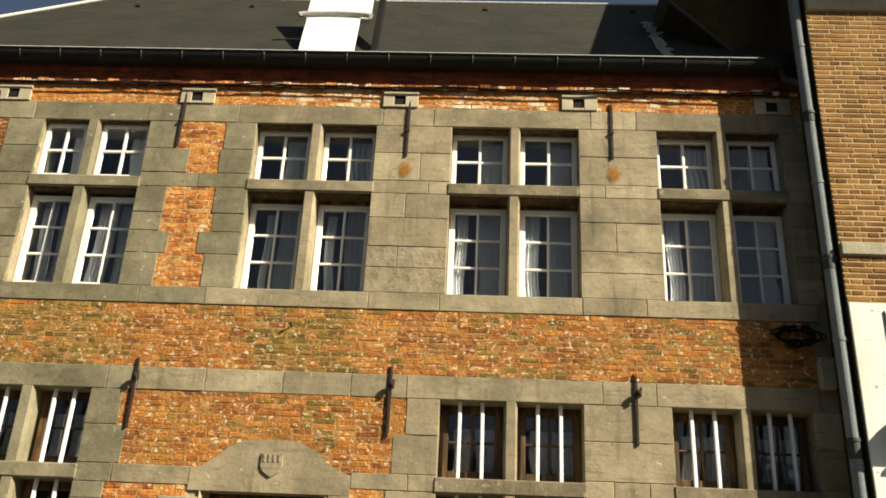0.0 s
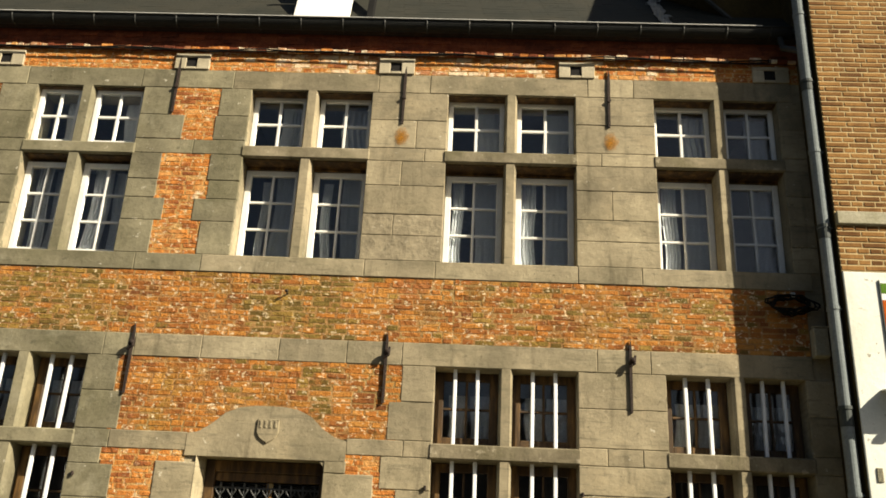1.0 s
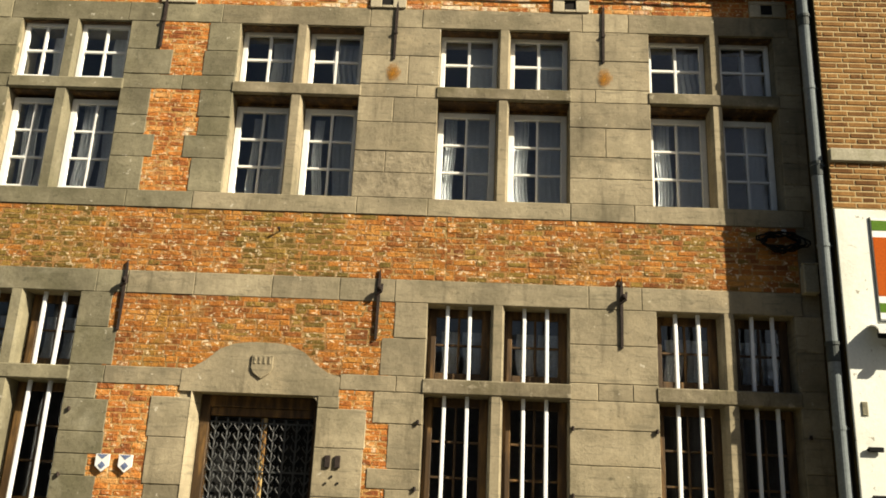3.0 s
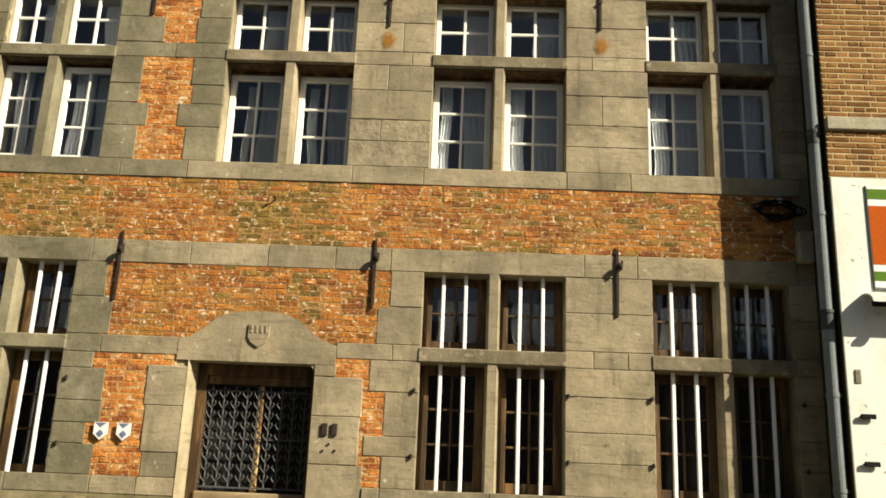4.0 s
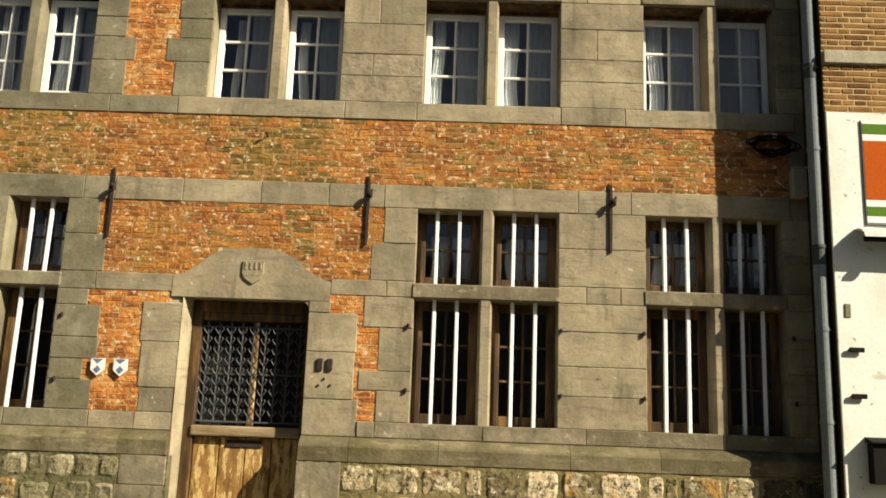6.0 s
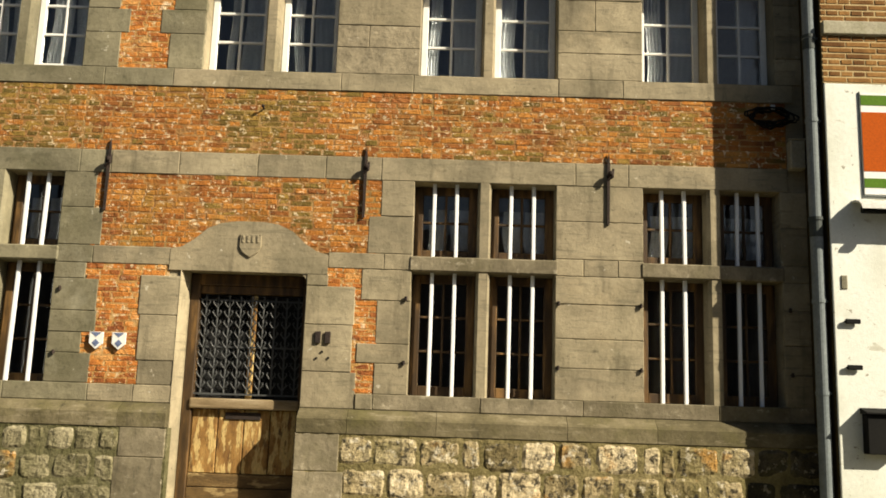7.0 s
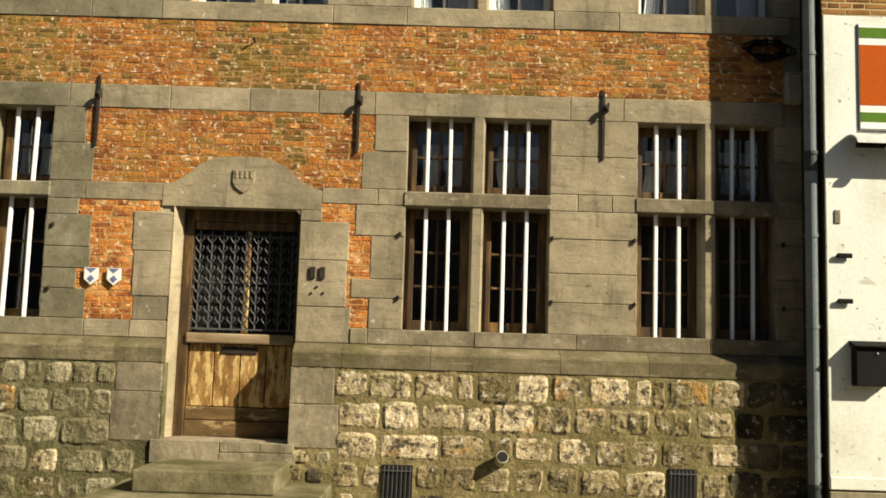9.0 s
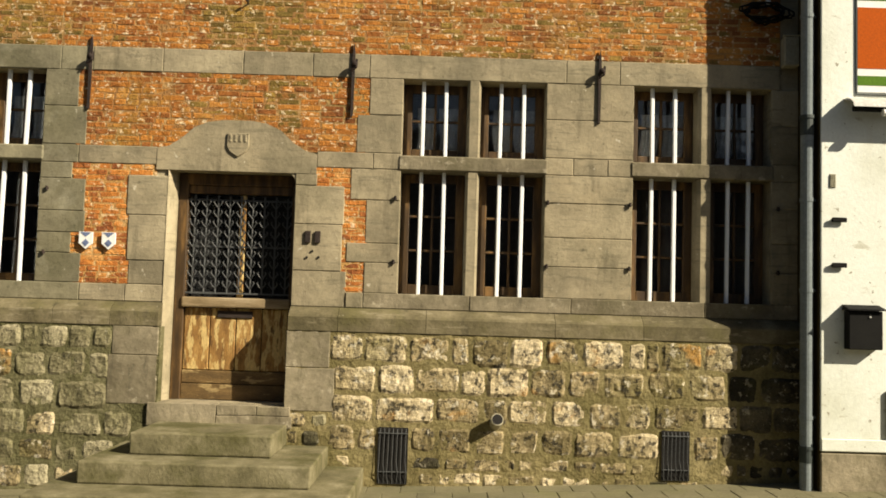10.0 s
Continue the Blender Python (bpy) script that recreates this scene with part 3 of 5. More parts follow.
def rubble(x, z, w, h, seed, material=RUBBLE, sunk=0.0):
    """A rock-faced block: an uneven outline, a broken face, its rim bedded in the mortar."""
    rng = random.Random(seed)
    nx, nz = max(6, round(w / 0.03)), max(5, round(h / 0.032))
    verts, faces = [], []
    lean = [rng.uniform(-0.008, 0.008) for _ in range(2)]
    skew = [(rng.uniform(-0.014, 0.014), rng.uniform(-0.014, 0.014)) for _ in range(4)]
    power = rng.uniform(5.0, 9.0)
    for j in range(nz):
        for i in range(nx):
            u, v = i / (nx - 1) * 2 - 1, j / (nz - 1) * 2 - 1
            big = max(abs(u), abs(v), 1e-6)
            round_off = big / (abs(u) ** power + abs(v) ** power) ** (1 / power) if big > 0.01 else 1
            a, b = (1 + u) / 2, (1 + v) / 2
            sx = (skew[0][0] * (1 - a) + skew[1][0] * a) * (1 - b) + (skew[2][0] * (1 - a) + skew[3][0] * a) * b
            sz = (skew[0][1] * (1 - a) + skew[1][1] * a) * (1 - b) + (skew[2][1] * (1 - a) + skew[3][1] * a) * b
            px, pz = u * round_off * w / 2 + sx, v * round_off * h / 2 + sz
            here = Vector((px * 14 + seed, seed * 0.37, pz * 14))
            px, pz = px + 0.006 * noise.noise(here), pz + 0.006 * noise.noise(here + Vector((5, 0, 0)))
            craggy = 0.008 * noise.noise(here * 0.6 + Vector((0, 4, 0))) + 0.008 * noise.noise(here * 1.9) + rng.uniform(-0.0035, 0.0035)
            edge = max(abs(u), abs(v))
            py = 0.012 if edge > 0.999 else -0.0065 + lean[0] * u + lean[1] * v + craggy
            verts.append((px, py + sunk, pz))
    for j in range(nz - 1):
        for i in range(nx - 1):
            k = j * nx + i
            faces.append((k, k + 1, k + nx + 1, k + nx))
    me = bpy.data.meshes.new("rubble_block")
    me.from_pydata(verts, [], faces)
    me.materials.append(material)
    o = new("rubble_block", me)
    o.parent, o.location = plinth, (x, OUT + 0.001, z)


def rubble_course(cuts, z0, z1, seed, sunk=0.0, mossy=0.0, gap=0.010):
    rng = random.Random(seed)
    for k, (a, b) in enumerate(zip(cuts, cuts[1:])):
        w, h = b - a - gap * rng.uniform(0.7, 1.4), z1 - z0 - gap * rng.uniform(0.8, 1.7)
        x, z = (a + b) / 2, (z0 + z1) / 2 + rng.uniform(-0.008, 0.008)
        if any(abs(x - g[0]) < (w + g[2]) / 2 - 0.02 and abs(z - g[1]) < (h + g[3]) / 2 - 0.02 for g in GRILLES):
            continue
        # Past x 2.66 stones turn black to deepen the neighbour's shadow.
        material = MOSSY_RUBBLE if rng.random() < mossy else DARK_AND_SHADED_RUBBLE if x > 2.66 or rng.random() < 0.06 + 0.1 * (x > 1.5) else RUBBLE
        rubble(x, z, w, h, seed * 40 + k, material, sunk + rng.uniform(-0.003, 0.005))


def loose_cuts(a, b, seed, small, large):
    rng = random.Random(seed)
    cuts = [a]
    while cuts[-1] < b - small:
        cuts.append(min(b, cuts[-1] + rng.uniform(small, large)))
    return cuts


GRILLES = [(-0.385, 0.29, 0.27, 0.50), (2.15, 0.36, 0.25, 0.44)]
rubble_course([-0.98, -0.68, -0.28, 0.11, 0.29, 0.65, 0.96, 1.30, 1.69, 1.88, 2.01, 2.39, 2.71, 3.0, CORNER], 1.10, 1.38, 1)
rubble_course([-0.96, -0.55, -0.215, 0.20, 0.446, 0.826, 1.16, 1.48, 1.87, 2.25, 2.61, 2.89, CORNER], 0.83, 1.10, 2)
rubble_course([-0.96, -0.57, -0.026, 0.40, 0.64, 1.01, 1.36, 1.67, 1.94, 2.38, 2.71, 3.02, CORNER], 0.565, 0.83, 3)
rubble_course([-0.98, -0.72, -0.53, -0.24, 0.0, 0.32, 0.635, 0.93, 1.23, 1.61, 2.01, 2.29, 2.54, 2.87, CORNER], 0.31, 0.565, 4, 0.002)
rubble_course(loose_cuts(-0.98, CORNER, 5, 0.12, 0.3), 0.16, 0.31, 5, 0.007)
rubble_course(loose_cuts(-0.98, CORNER, 6, 0.12, 0.34), 0.02, 0.16, 6, 0.007)
rubble_course([-5.4, -5.0, -4.66, -4.3, -4.0, -3.77, -3.6, -3.35, -3.14, -2.93], 1.15, 1.38, 7, 0.0, 0.6)
rubble_course([-5.4, -4.9, -4.6, -4.2, -3.83, -3.53, -3.17, -2.95], 0.89, 1.15, 8, 0.0, 0.7)
rubble_course([-5.4, -5.1, -4.6, -4.1, -3.78, -3.43, -2.95], 0.62, 0.89, 9, 0.0, 0.7)
rubble_course([-5.4, -4.8, -4.4, -4.05, -3.7, -3.42, -3.0, -2.72], 0.37, 0.62, 10, 0.001, 0.7)
rubble_course(loose_cuts(-5.4, -2.6, 11, 0.2, 0.42), 0.14, 0.37, 11, 0.003, 0.8)
rubble_course(loose_cuts(-5.4, -2.6, 12, 0.2, 0.42), -0.1, 0.14, 12, 0.005, 0.8)
for k, (z0, z1) in enumerate(((0.5, 0.655), (0.34, 0.5), (0.18, 0.34), (0.02, 0.18))):
    rubble_course(loose_cuts(-1.36, -0.97, 20 + k, 0.11, 0.22), z0, z1, 20 + k, 0.0, 0.2, 0.014)


# ---- brickwork panels of the front ----
BRICKS = {}


def brick_mesh(w, h, k, material):
    key = (w, h, k, material.name)
    if key not in BRICKS:
        BRICKS[key] = piece_mesh("brick", w, h, 0.03, 0.0035, material, 0.002 if material is NEW_BRICK else 0.005, hash((round(w * 1000), k)) % 9999)
    return BRICKS[key]


def brickwork(name, label, fields, course, length, parts_in, face=0.0, brick=BRICK, bed=MORTAR, seed=0, rough=0.006, gaps=(), other=()):
    """Courses of brick over a mortar bed, within (x0, x1, z0, z1) fields. Bricks inside parts_in are objects, the rest one mesh."""
    rng = random.Random(seed)
    bm = bmesh.new()
    for x0, x1, z0, z1 in fields:
        box(bm, x0, x1, face + 0.0015, face + 0.011, z0, z1)
    panel = tagged(part(name, bm, bed), label, "wall", kind="structure")
    rest_v, rest_f, count = [], [], 0
    for x0, x1, z0, z1 in fields:
        n = max(1, round((z1 - z0) / course))
        h = (z1 - z0) / n
        for j in range(n):
            x = x0 - rng.uniform(0, length)
            while x < x1:
                w = rng.choice((length, length * 1.08, length * 0.9, length * 0.6, length * 0.5))
                a, b = max(x, x0), min(x + w, x1)
                x += w
                if b - a < 0.035:
                    continue
                cx, cz = (a + b) / 2, z0 + (j + 0.5) * h
                if any(g[0] < cx < g[1] and g[2] < cz < g[3] for g in gaps):
                    continue
                q = round((b - a - 0.012) / 0.02) * 0.02
                kind = next((g[3] for g in other if g[0] < cx < g[1] and rng.random() < g[2]), brick)
                me = brick_mesh(max(0.03, q), round(h - 0.011, 3), rng.randrange(5), kind)
                at = Vector((cx, face - 0.001 + rng.uniform(-rough, rough) * 0.35, cz + rng.uniform(-0.006, 0.006)))
                if parts_in[0] < cx < parts_in[1] and (count < 300 or kind is not brick):
                    o = new("brick", me)
                    o.parent, o.location = panel, at
                    count += 1
                else:
                    k = len(rest_v)
                    rest_v += [tuple(v.co + at) for v in me.vertices]
                    rest_f += [tuple(i + k for i in p.vertices) for p in me.polygons]
    if rest_v:
        me = bpy.data.meshes.new("brick_field")
        me.from_pydata(rest_v, [], rest_f)
        me.materials.append(brick)
        o = new("brick_field", me)
        o.parent = panel
        tagged(o, kind="stuff")
    return panel


BAND_ZONES = [(-7.0, -3.75, 0.85, MOSS_BRICK), (-3.75, -3.5, 0.3, MOSS_BRICK), (-2.25, -1.3, 0.7, MOSS_BRICK), (-1.3, -0.75, 0.25, MOSS_BRICK), (0.1, 0.75, 0.4, MOSS_BRICK), (1.5, 2.3, 0.25, MOSS_BRICK), (-7.0, 3.2, 0.06, MOSS_BRICK)]
hood_gap = [(-2.6, -1.25, 3.0, 3.06), (-2.42, -1.44, 3.0, 3.17), (-2.26, -1.6, 3.0, 3.26)]
for k, (a, b) in enumerate(((-7.0, -3.6), (-3.6, -0.25), (-0.25, 3.12))):
    brickwork("wall_band_%d" % (k + 1), "weathered orange brick band with yellow-green moss and white lime spots", [(a, b, 3.97, 4.62)], 0.054, 0.20, (a, b), seed=1 + 10 * k, other=BAND_ZONES)
brickwork("wall_frieze", "orange brick frieze under the eaves with lime-washed patches", [(-7.0, CORNER, 6.94, 7.17)], 0.054, 0.20, (-3.4, 3.2), seed=2, brick=RED_BRICK, bed=RED_MORTAR,
          other=[(-2.35, -1.1, 0.75, LIMED_BRICK), (-2.7, -2.35, 0.3, LIMED_BRICK), (-0.75, 0.75, 0.3, LIMED_BRICK), (1.1, 2.3, 0.35, LIMED_BRICK), (-5.0, -3.4, 0.12, LIMED_BRICK)])
brickwork("wall_door_panel", "orange old brick panel above the door with a mossy patch", [(-3.43, -0.70, 3.03, 3.755)], 0.054, 0.20, (-3.5, 0), seed=3, gaps=hood_gap, other=[(-1.7, -1.35, 0.75, MOSS_BRICK), (-2.4, -1.75, 0.12, MOSS_BRICK)])
brickwork("wall_side_panel", "narrow toothed orange brick panels between the stone blocks", [(-3.46, -2.66, 2.76, 2.88), (-3.43, -2.87, 1.76, 2.76), (-1.19, -0.84, 2.7, 2.9), (-0.93, -0.69, 1.74, 2.7)],
          0.054, 0.20, (-4, 0), seed=4, brick=RED_BRICK, bed=RED_MORTAR)
brickwork("wall_pier_panel", "toothed orange brick panel between the upper windows", [(-3.38, -2.80, 4.80, 5.93), (-3.36, -2.82, 6.08, 6.72)], 0.054, 0.20, (-4, 0), seed=5, brick=RED_BRICK, bed=RED_MORTAR)
brickwork("wall_far_panel", "weathered orange brick panel beside the upper window", [(-7.0, -5.23, 4.80, 6.72)], 0.054, 0.20, (-7, -5), seed=6)


# ---- eaves, roof and dormer ----
eaves = tagged(thing("wall_eaves", "", ""), "red corbelled brick eaves, gutter shade put into the brick colour", "wall", kind="structure")
rng = random.Random(9)
bm = bmesh.new()
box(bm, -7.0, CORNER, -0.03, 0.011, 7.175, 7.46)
part("eaves_bed", bm, EAVES_SHADE_BRICK, eaves)
for j, (z0, z1, y) in enumerate(((7.172, 7.208, -0.05), (7.213, 7.261, -0.034), (7.266, 7.314, -0.036), (7.319, 7.367, -0.038))):
    x = -5.9 + 0.1 * (j % 2)
    while x < CORNER - 0.1:
        w = rng.choice((0.2, 0.2, 0.1)) if j else rng.choice((0.07, 0.1, 0.13))
        me = brick_mesh(round(w - 0.012, 3), round(z1 - z0, 3), rng.randrange(5), EAVES_SHADE_BRICK if j or rng.random() < 0.2 else rng.choice((LIMED_BRICK, RED_BRICK)))
        o = new("brick", me)
        o.parent, o.location = eaves, (x + w / 2, y + rng.uniform(-0.008, 0.008), (z0 + z1) / 2 + rng.uniform(-0.009, 0.006))
        x += w

SLOPE = math.radians(50)
RIDGE_Y = 1.83
HIP_X = -5.36
roof_z = lambda y: 7.47 + (y + 0.15) * math.tan(SLOPE)
roof = tagged(thing("roof", "", ""), "steep dark grey slate roof above the zinc gutter", "roof", kind="structure")
bm = bmesh.new()
corners = [(-7.6, -0.15), (CORNER, -0.15), (CORNER, RIDGE_Y), (HIP_X, RIDGE_Y)]
top = [bm.verts.new((x, y, roof_z(y))) for x, y in corners]
low = [bm.verts.new((x, y + 0.05, roof_z(y) - 0.05)) for x, y in corners]
bm.faces.new(top), bm.faces.new(low[::-1])
for k in range(4):
    bm.faces.new((top[k], low[k], low[(k + 1) % 4], top[(k + 1) % 4]))
back = [bm.verts.new((x, y, roof_z(RIDGE_Y) - (y - RIDGE_Y) * 1.19)) for x, y in ((CORNER, RIDGE_Y + 1.8), (-7.6, RIDGE_Y + 1.8))]
bm.faces.new((top[3], top[2], back[0], back[1]))
bm.faces.new((top[0], top[3], back[1]))
bmesh.ops.recalc_face_normals(bm, faces=bm.faces[:])
part("roof_slope", bm, SLATE, roof)
# slates in courses, each a thin tilted plate
rest_v, rest_f = [], []
rng = random.Random(5)
course = 0.11
normal = Vector((0, -math.sin(SLOPE), math.cos(SLOPE)))
along = Vector((0, math.cos(SLOPE), math.sin(SLOPE)))
for j in range(27):
    s = 0.02 + j * course
    x = -7.4 + s * 0.72 * 1.0 + (0.09 if j % 2 else 0)
    while x < CORNER - 0.1:
        p = Vector((x, -0.15, 7.47)) + along * s
        k = len(rest_v)
        lift = 0.0045 + rng.uniform(-0.001, 0.0015)
        for dx in (0.001, 0.179):
            rest_v += [tuple(p + Vector((dx, 0, 0)) + normal * lift), tuple(p + Vector((dx, 0, 0)) + along * 0.118 + normal * 0.004), tuple(p + Vector((dx, 0, 0)) + normal * 0.001)]
        rest_f += [(k, k + 3, k + 4, k + 1), (k, k + 2, k + 5, k + 3), (k, k + 1, k + 2), (k + 3, k + 5, k + 4)]
        x += 0.18
me = bpy.data.meshes.new("slates")
me.from_pydata(rest_v, [], rest_f)
me.materials.append(SLATE)
o = new("slates", me)
o.parent = roof
tagged(o, "thin grey slates in courses", kind="stuff")
bm = bmesh.new()
tube(bm, [(HIP_X, RIDGE_Y, roof_z(RIDGE_Y) + 0.01), (CORNER, RIDGE_Y, roof_z(RIDGE_Y) + 0.01)], 0.022, 10)
tube(bm, [(HIP_X, RIDGE_Y, roof_z(RIDGE_Y) + 0.02), (-7.6, -0.15, 7.48)], 0.022, 8)
part("ridge_cap", bm, LEAD, roof, "pale zinc ridge and hip capping")
for x, py in ((-4.8, 1.45), (-3.25, 1.5), (-0.1, 1.5), (1.86, 1.5)):
    bm = bmesh.new()
    box(bm, x - 0.035, x + 0.035, py - 0.03, py + 0.03, roof_z(py) + 0.0, roof_z(py) + 0.05, 0.008)
    part("roof_hook", bm, IRON, roof, "small black roof hook")

gutter = thing("gutter", "dark zinc half-round gutter with joint straps along the eaves", "gutter")
bm = bmesh.new()
prof = [(-0.03 + 0.0, 7.50)] + [(-0.135 + 0.085 * math.cos(a), 7.485 + 0.085 * math.sin(a)) for a in [math.pi * (1 + k / 10) for k in range(11)]][::-1]
prof = [(-0.05, 7.5)] + prof[1:] + [(-0.235, 7.49), (-0.232, 7.502), (-0.215, 7.502)]
lo = [bm.verts.new((-7.6, y, z)) for y, z in prof]
hi = [bm.verts.new((CORNER - 0.09, y, z)) for y, z in prof]
for k in range(len(prof) - 1):
    bm.faces.new((lo[k], hi[k], hi[k + 1], lo[k + 1]))
bmesh.ops.solidify(bm, geom=bm.faces[:], thickness=0.006)
part("trough", bm, ZINC, gutter)
# Added dark board that blackens the shaded strip below the trough.
bm = bmesh.new()
box(bm, -7.5, CORNER - 0.01, -0.13, -0.028, 7.405, 7.43)
part("soffit_board", bm, IRON, gutter, "dark board added for the shade under the gutter")
# Paler than the trough: the sunlit lip is given as colour.
bm = bmesh.new()
tube(bm, [(-7.6, -0.226, 7.502), (CORNER - 0.4, -0.226, 7.502)], 0.009, 8)
part("rim_bead", bm, LEAD, gutter, "rolled zinc rim, its sunlit edge put into pale colour")
x = -5.665
while x < CORNER - 0.2:
    bm = bmesh.new()
    pts = [(x, -0.135 + 0.088 * math.cos(a), 7.485 + 0.088 * math.sin(a)) for a in [math.pi * (1 + k / 8) for k in range(7)]]
    tube(bm, pts, 0.008, 5)
    part("strap", bm, ZINC, gutter)
    x += 0.455

# a low white hatch leaning out of the slope, with an arched hood
hatch = thing("roof_hatch", "low white roof hatch with arched hood and dark side boards", "roof hatch")
hx0, hx1 = -2.16, -1.535
LEAN = Vector((0, 0.33, 0.944))
OFF = Vector((0, -0.944, 0.33))
foot = Vector((0, -0.07, 7.57))


def leaning(bm, x0, x1, s0, s1, w0, w1, bevel=0.006):
    """A slab on the hatch's leaning plane: s runs up it, w stands off it."""
    made = box(bm, x0, x1, s0, s1, w0, w1)
    turn_up = Matrix(((1, 0, 0, 0), (0, LEAN.y, OFF.y, foot.y), (0, LEAN.z, OFF.z, foot.z), (0, 0, 0, 1)))
    bmesh.ops.transform(bm, verts=made, matrix=turn_up)
    if bevel:
        bmesh.ops.bevel(bm, geom=list({e for v in made for e in v.link_edges}), offset=bevel, segments=1, affect="EDGES")


for name, x0, x1, s0, s1, w0, w1, m, lab in (
        ("front_panel", hx0, hx1, 0.0, 0.765, -0.03, 0.0, WHITE, "plain white painted sheet"),
        ("upper_panel", hx0 - 0.03, hx1 + 0.12, 0.8, 1.5, -0.12, -0.05, WHITE, "white upper sheet"),
        ("side_board", hx1 + 0.19, hx1 + 0.26, 0.0, 1.5, -0.07, 0.02, BLACK, "dark side board")):
    bm = bmesh.new()
    leaning(bm, x0, x1, s0, s1, w0, w1)
    part(name, bm, m, hatch, lab)
bm = bmesh.new()
arch = [((hx0 + hx1) / 2 + 0.02 + 0.42 * math.cos(a), 0.74 + 0.05 * math.sin(a)) for a in [math.pi * (1 - k / 12) for k in range(13)]]
tube(bm, [Vector((x, 0, 0)) + foot + LEAN * s_up + OFF * 0.02 for x, s_up in arch], 0.034, 8)
part("hood", bm, LEAD, hatch, "pale arched hood roll")

# ---- the neighbouring house ----
house = thing("neighbour_house", "yellow-red brick house with white plastered ground floor", "house")
bm = bmesh.new()
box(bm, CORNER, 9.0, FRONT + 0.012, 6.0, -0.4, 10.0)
part("wall", bm, SHADE_BRICK, house)
bm = bmesh.new()
box(bm, CORNER + 0.006, 9.0, FRONT + 0.002, FRONT + 0.011, 4.66, 7.93)
part("mortar_bed", bm, NEW_MORTAR, house)
for name, z0, z1, out, material in (("string_course", 5.12, 5.25, 0.035, CEMENT), ("upper_ledge", 7.93, 8.10, 0.04, CEMENT), ("skirting", 0.49, 0.60, 0.02, PLASTER), ("base_course", -0.3, 0.475, 0.015, WORN_STONE)):
    bm = bmesh.new()
    box(bm, CORNER + 0.012, 9.0, FRONT - out, FRONT + 0.2, z0, z1, 0.008)
    part(name, bm, material, house)
bm = bmesh.new()
box(bm, CORNER + 0.012, 9.0, FRONT - 0.006, FRONT + 0.3, 0.598, 4.655, 0.008, 2)
part("plaster", bm, PLASTER, house, "sunlit white plaster with chips and stains")
rng = random.Random(33)
for z0, z1 in ((4.662, 5.118), (5.252, 7.928), (8.102, 9.0)):
    n = round((z1 - z0) / 0.057)
    h = (z1 - z0) / n
    for j in range(n):
        x = CORNER + 0.002 - (0.055 if j % 2 else 0.0)
        while x < 4.75:
            long = 0.112 if j % 2 and rng.random() < 0.9 else 0.222
            a, b = max(CORNER + 0.002, x), x + long
            x += long
            me = brick_mesh(round(b - a - 0.013, 3), round(h - 0.015, 3), rng.randrange(4), NEW_BRICK)
            o = new("brick", me)
            o.parent, o.location = house, ((a + b) / 2, FRONT - 0.003 + rng.uniform(-0.002, 0.002), z0 + (j + 0.5) * h)
# unseen neighbour's roof, its deep eaves set to shade the slates; brick side gable and crumpled lead
bm = bmesh.new()
over = [(-1.39, 9.2), (2.6, 9.2 + 3.99 * 0.845), (2.6, 9.08 + 3.99 * 0.845), (-1.39, 9.08)]
lo = [bm.verts.new((CORNER - 0.1, y, z)) for y, z in over]
hi = [bm.verts.new((9.0, y, z)) for y, z in over]
for k in range(4):
    bm.faces.new((lo[k], lo[(k + 1) % 4], hi[(k + 1) % 4], hi[k]))
bm.faces.new(lo), bm.faces.new(hi[::-1])
bmesh.ops.recalc_face_normals(bm, faces=bm.faces[:])
part("roof", bm, SLATE, house, "unseen slate roof, added to cast the shadow on the slates")
bm = bmesh.new()
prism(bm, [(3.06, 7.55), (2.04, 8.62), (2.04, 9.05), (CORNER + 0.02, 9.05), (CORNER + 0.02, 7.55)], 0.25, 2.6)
part("rear_wall", bm, SHADE_BRICK, house, "brown brick wall beside the roof, shade put into its colour")
bm = bmesh.new()
rod(bm, (3.06, 0.235, 7.55), (2.04, 0.235, 8.62), 0.025, 6)
part("lead_edge", bm, ZINC, house)
bm = bmesh.new()
strip = []
for k in range(40):
    y = -0.05 + k * 0.029
    line = []
    for i in range(7):
        at = Vector((i * 0.9, k * 0.55, 2.0))
        line.append(bm.verts.new((1.87 + 0.03 * i * (0.7 + 0.6 * noise.noise(Vector((k * 0.5, 1, 1)))) + 0.05 * noise.noise(Vector((k * 0.35, 7, 3))), y,
                                  roof_z(y) + 0.035 + 0.05 * noise.noise(at) + 0.03 * noise.noise(at * 2.3))))
    strip.append(line)
for k in range(39):
    for i in range(6):
        bm.faces.new((strip[k][i], strip[k][i + 1], strip[k + 1][i + 1], strip[k + 1][i]))
bmesh.ops.solidify(bm, geom=bm.faces[:], thickness=0.004)
part("lead_soaker", bm, LEAD, house, "crumpled pale lead flashing")

downpipe = thing("downpipe", "grey zinc downpipe with collars and darker lengths in the corner", "downpipe")
px, py = 3.213, -0.40
bm = bmesh.new()
rod(bm, (px, py, 0.06), (px, py, 9.2), 0.056, 18)
part("pipe", bm, PIPE, downpipe)
for z in (0.75, 1.85, 2.65, 4.3, 5.1, 5.9, 6.7, 7.5):
    bm = bmesh.new()
    rod(bm, (px, py, z), (px, py, z + 0.035), 0.062, 18)
    rod(bm, (px, py, z + 0.017), (CORNER + 0.01, py, z + 0.017), 0.012, 6)
    part("collar", bm, PIPE, downpipe)
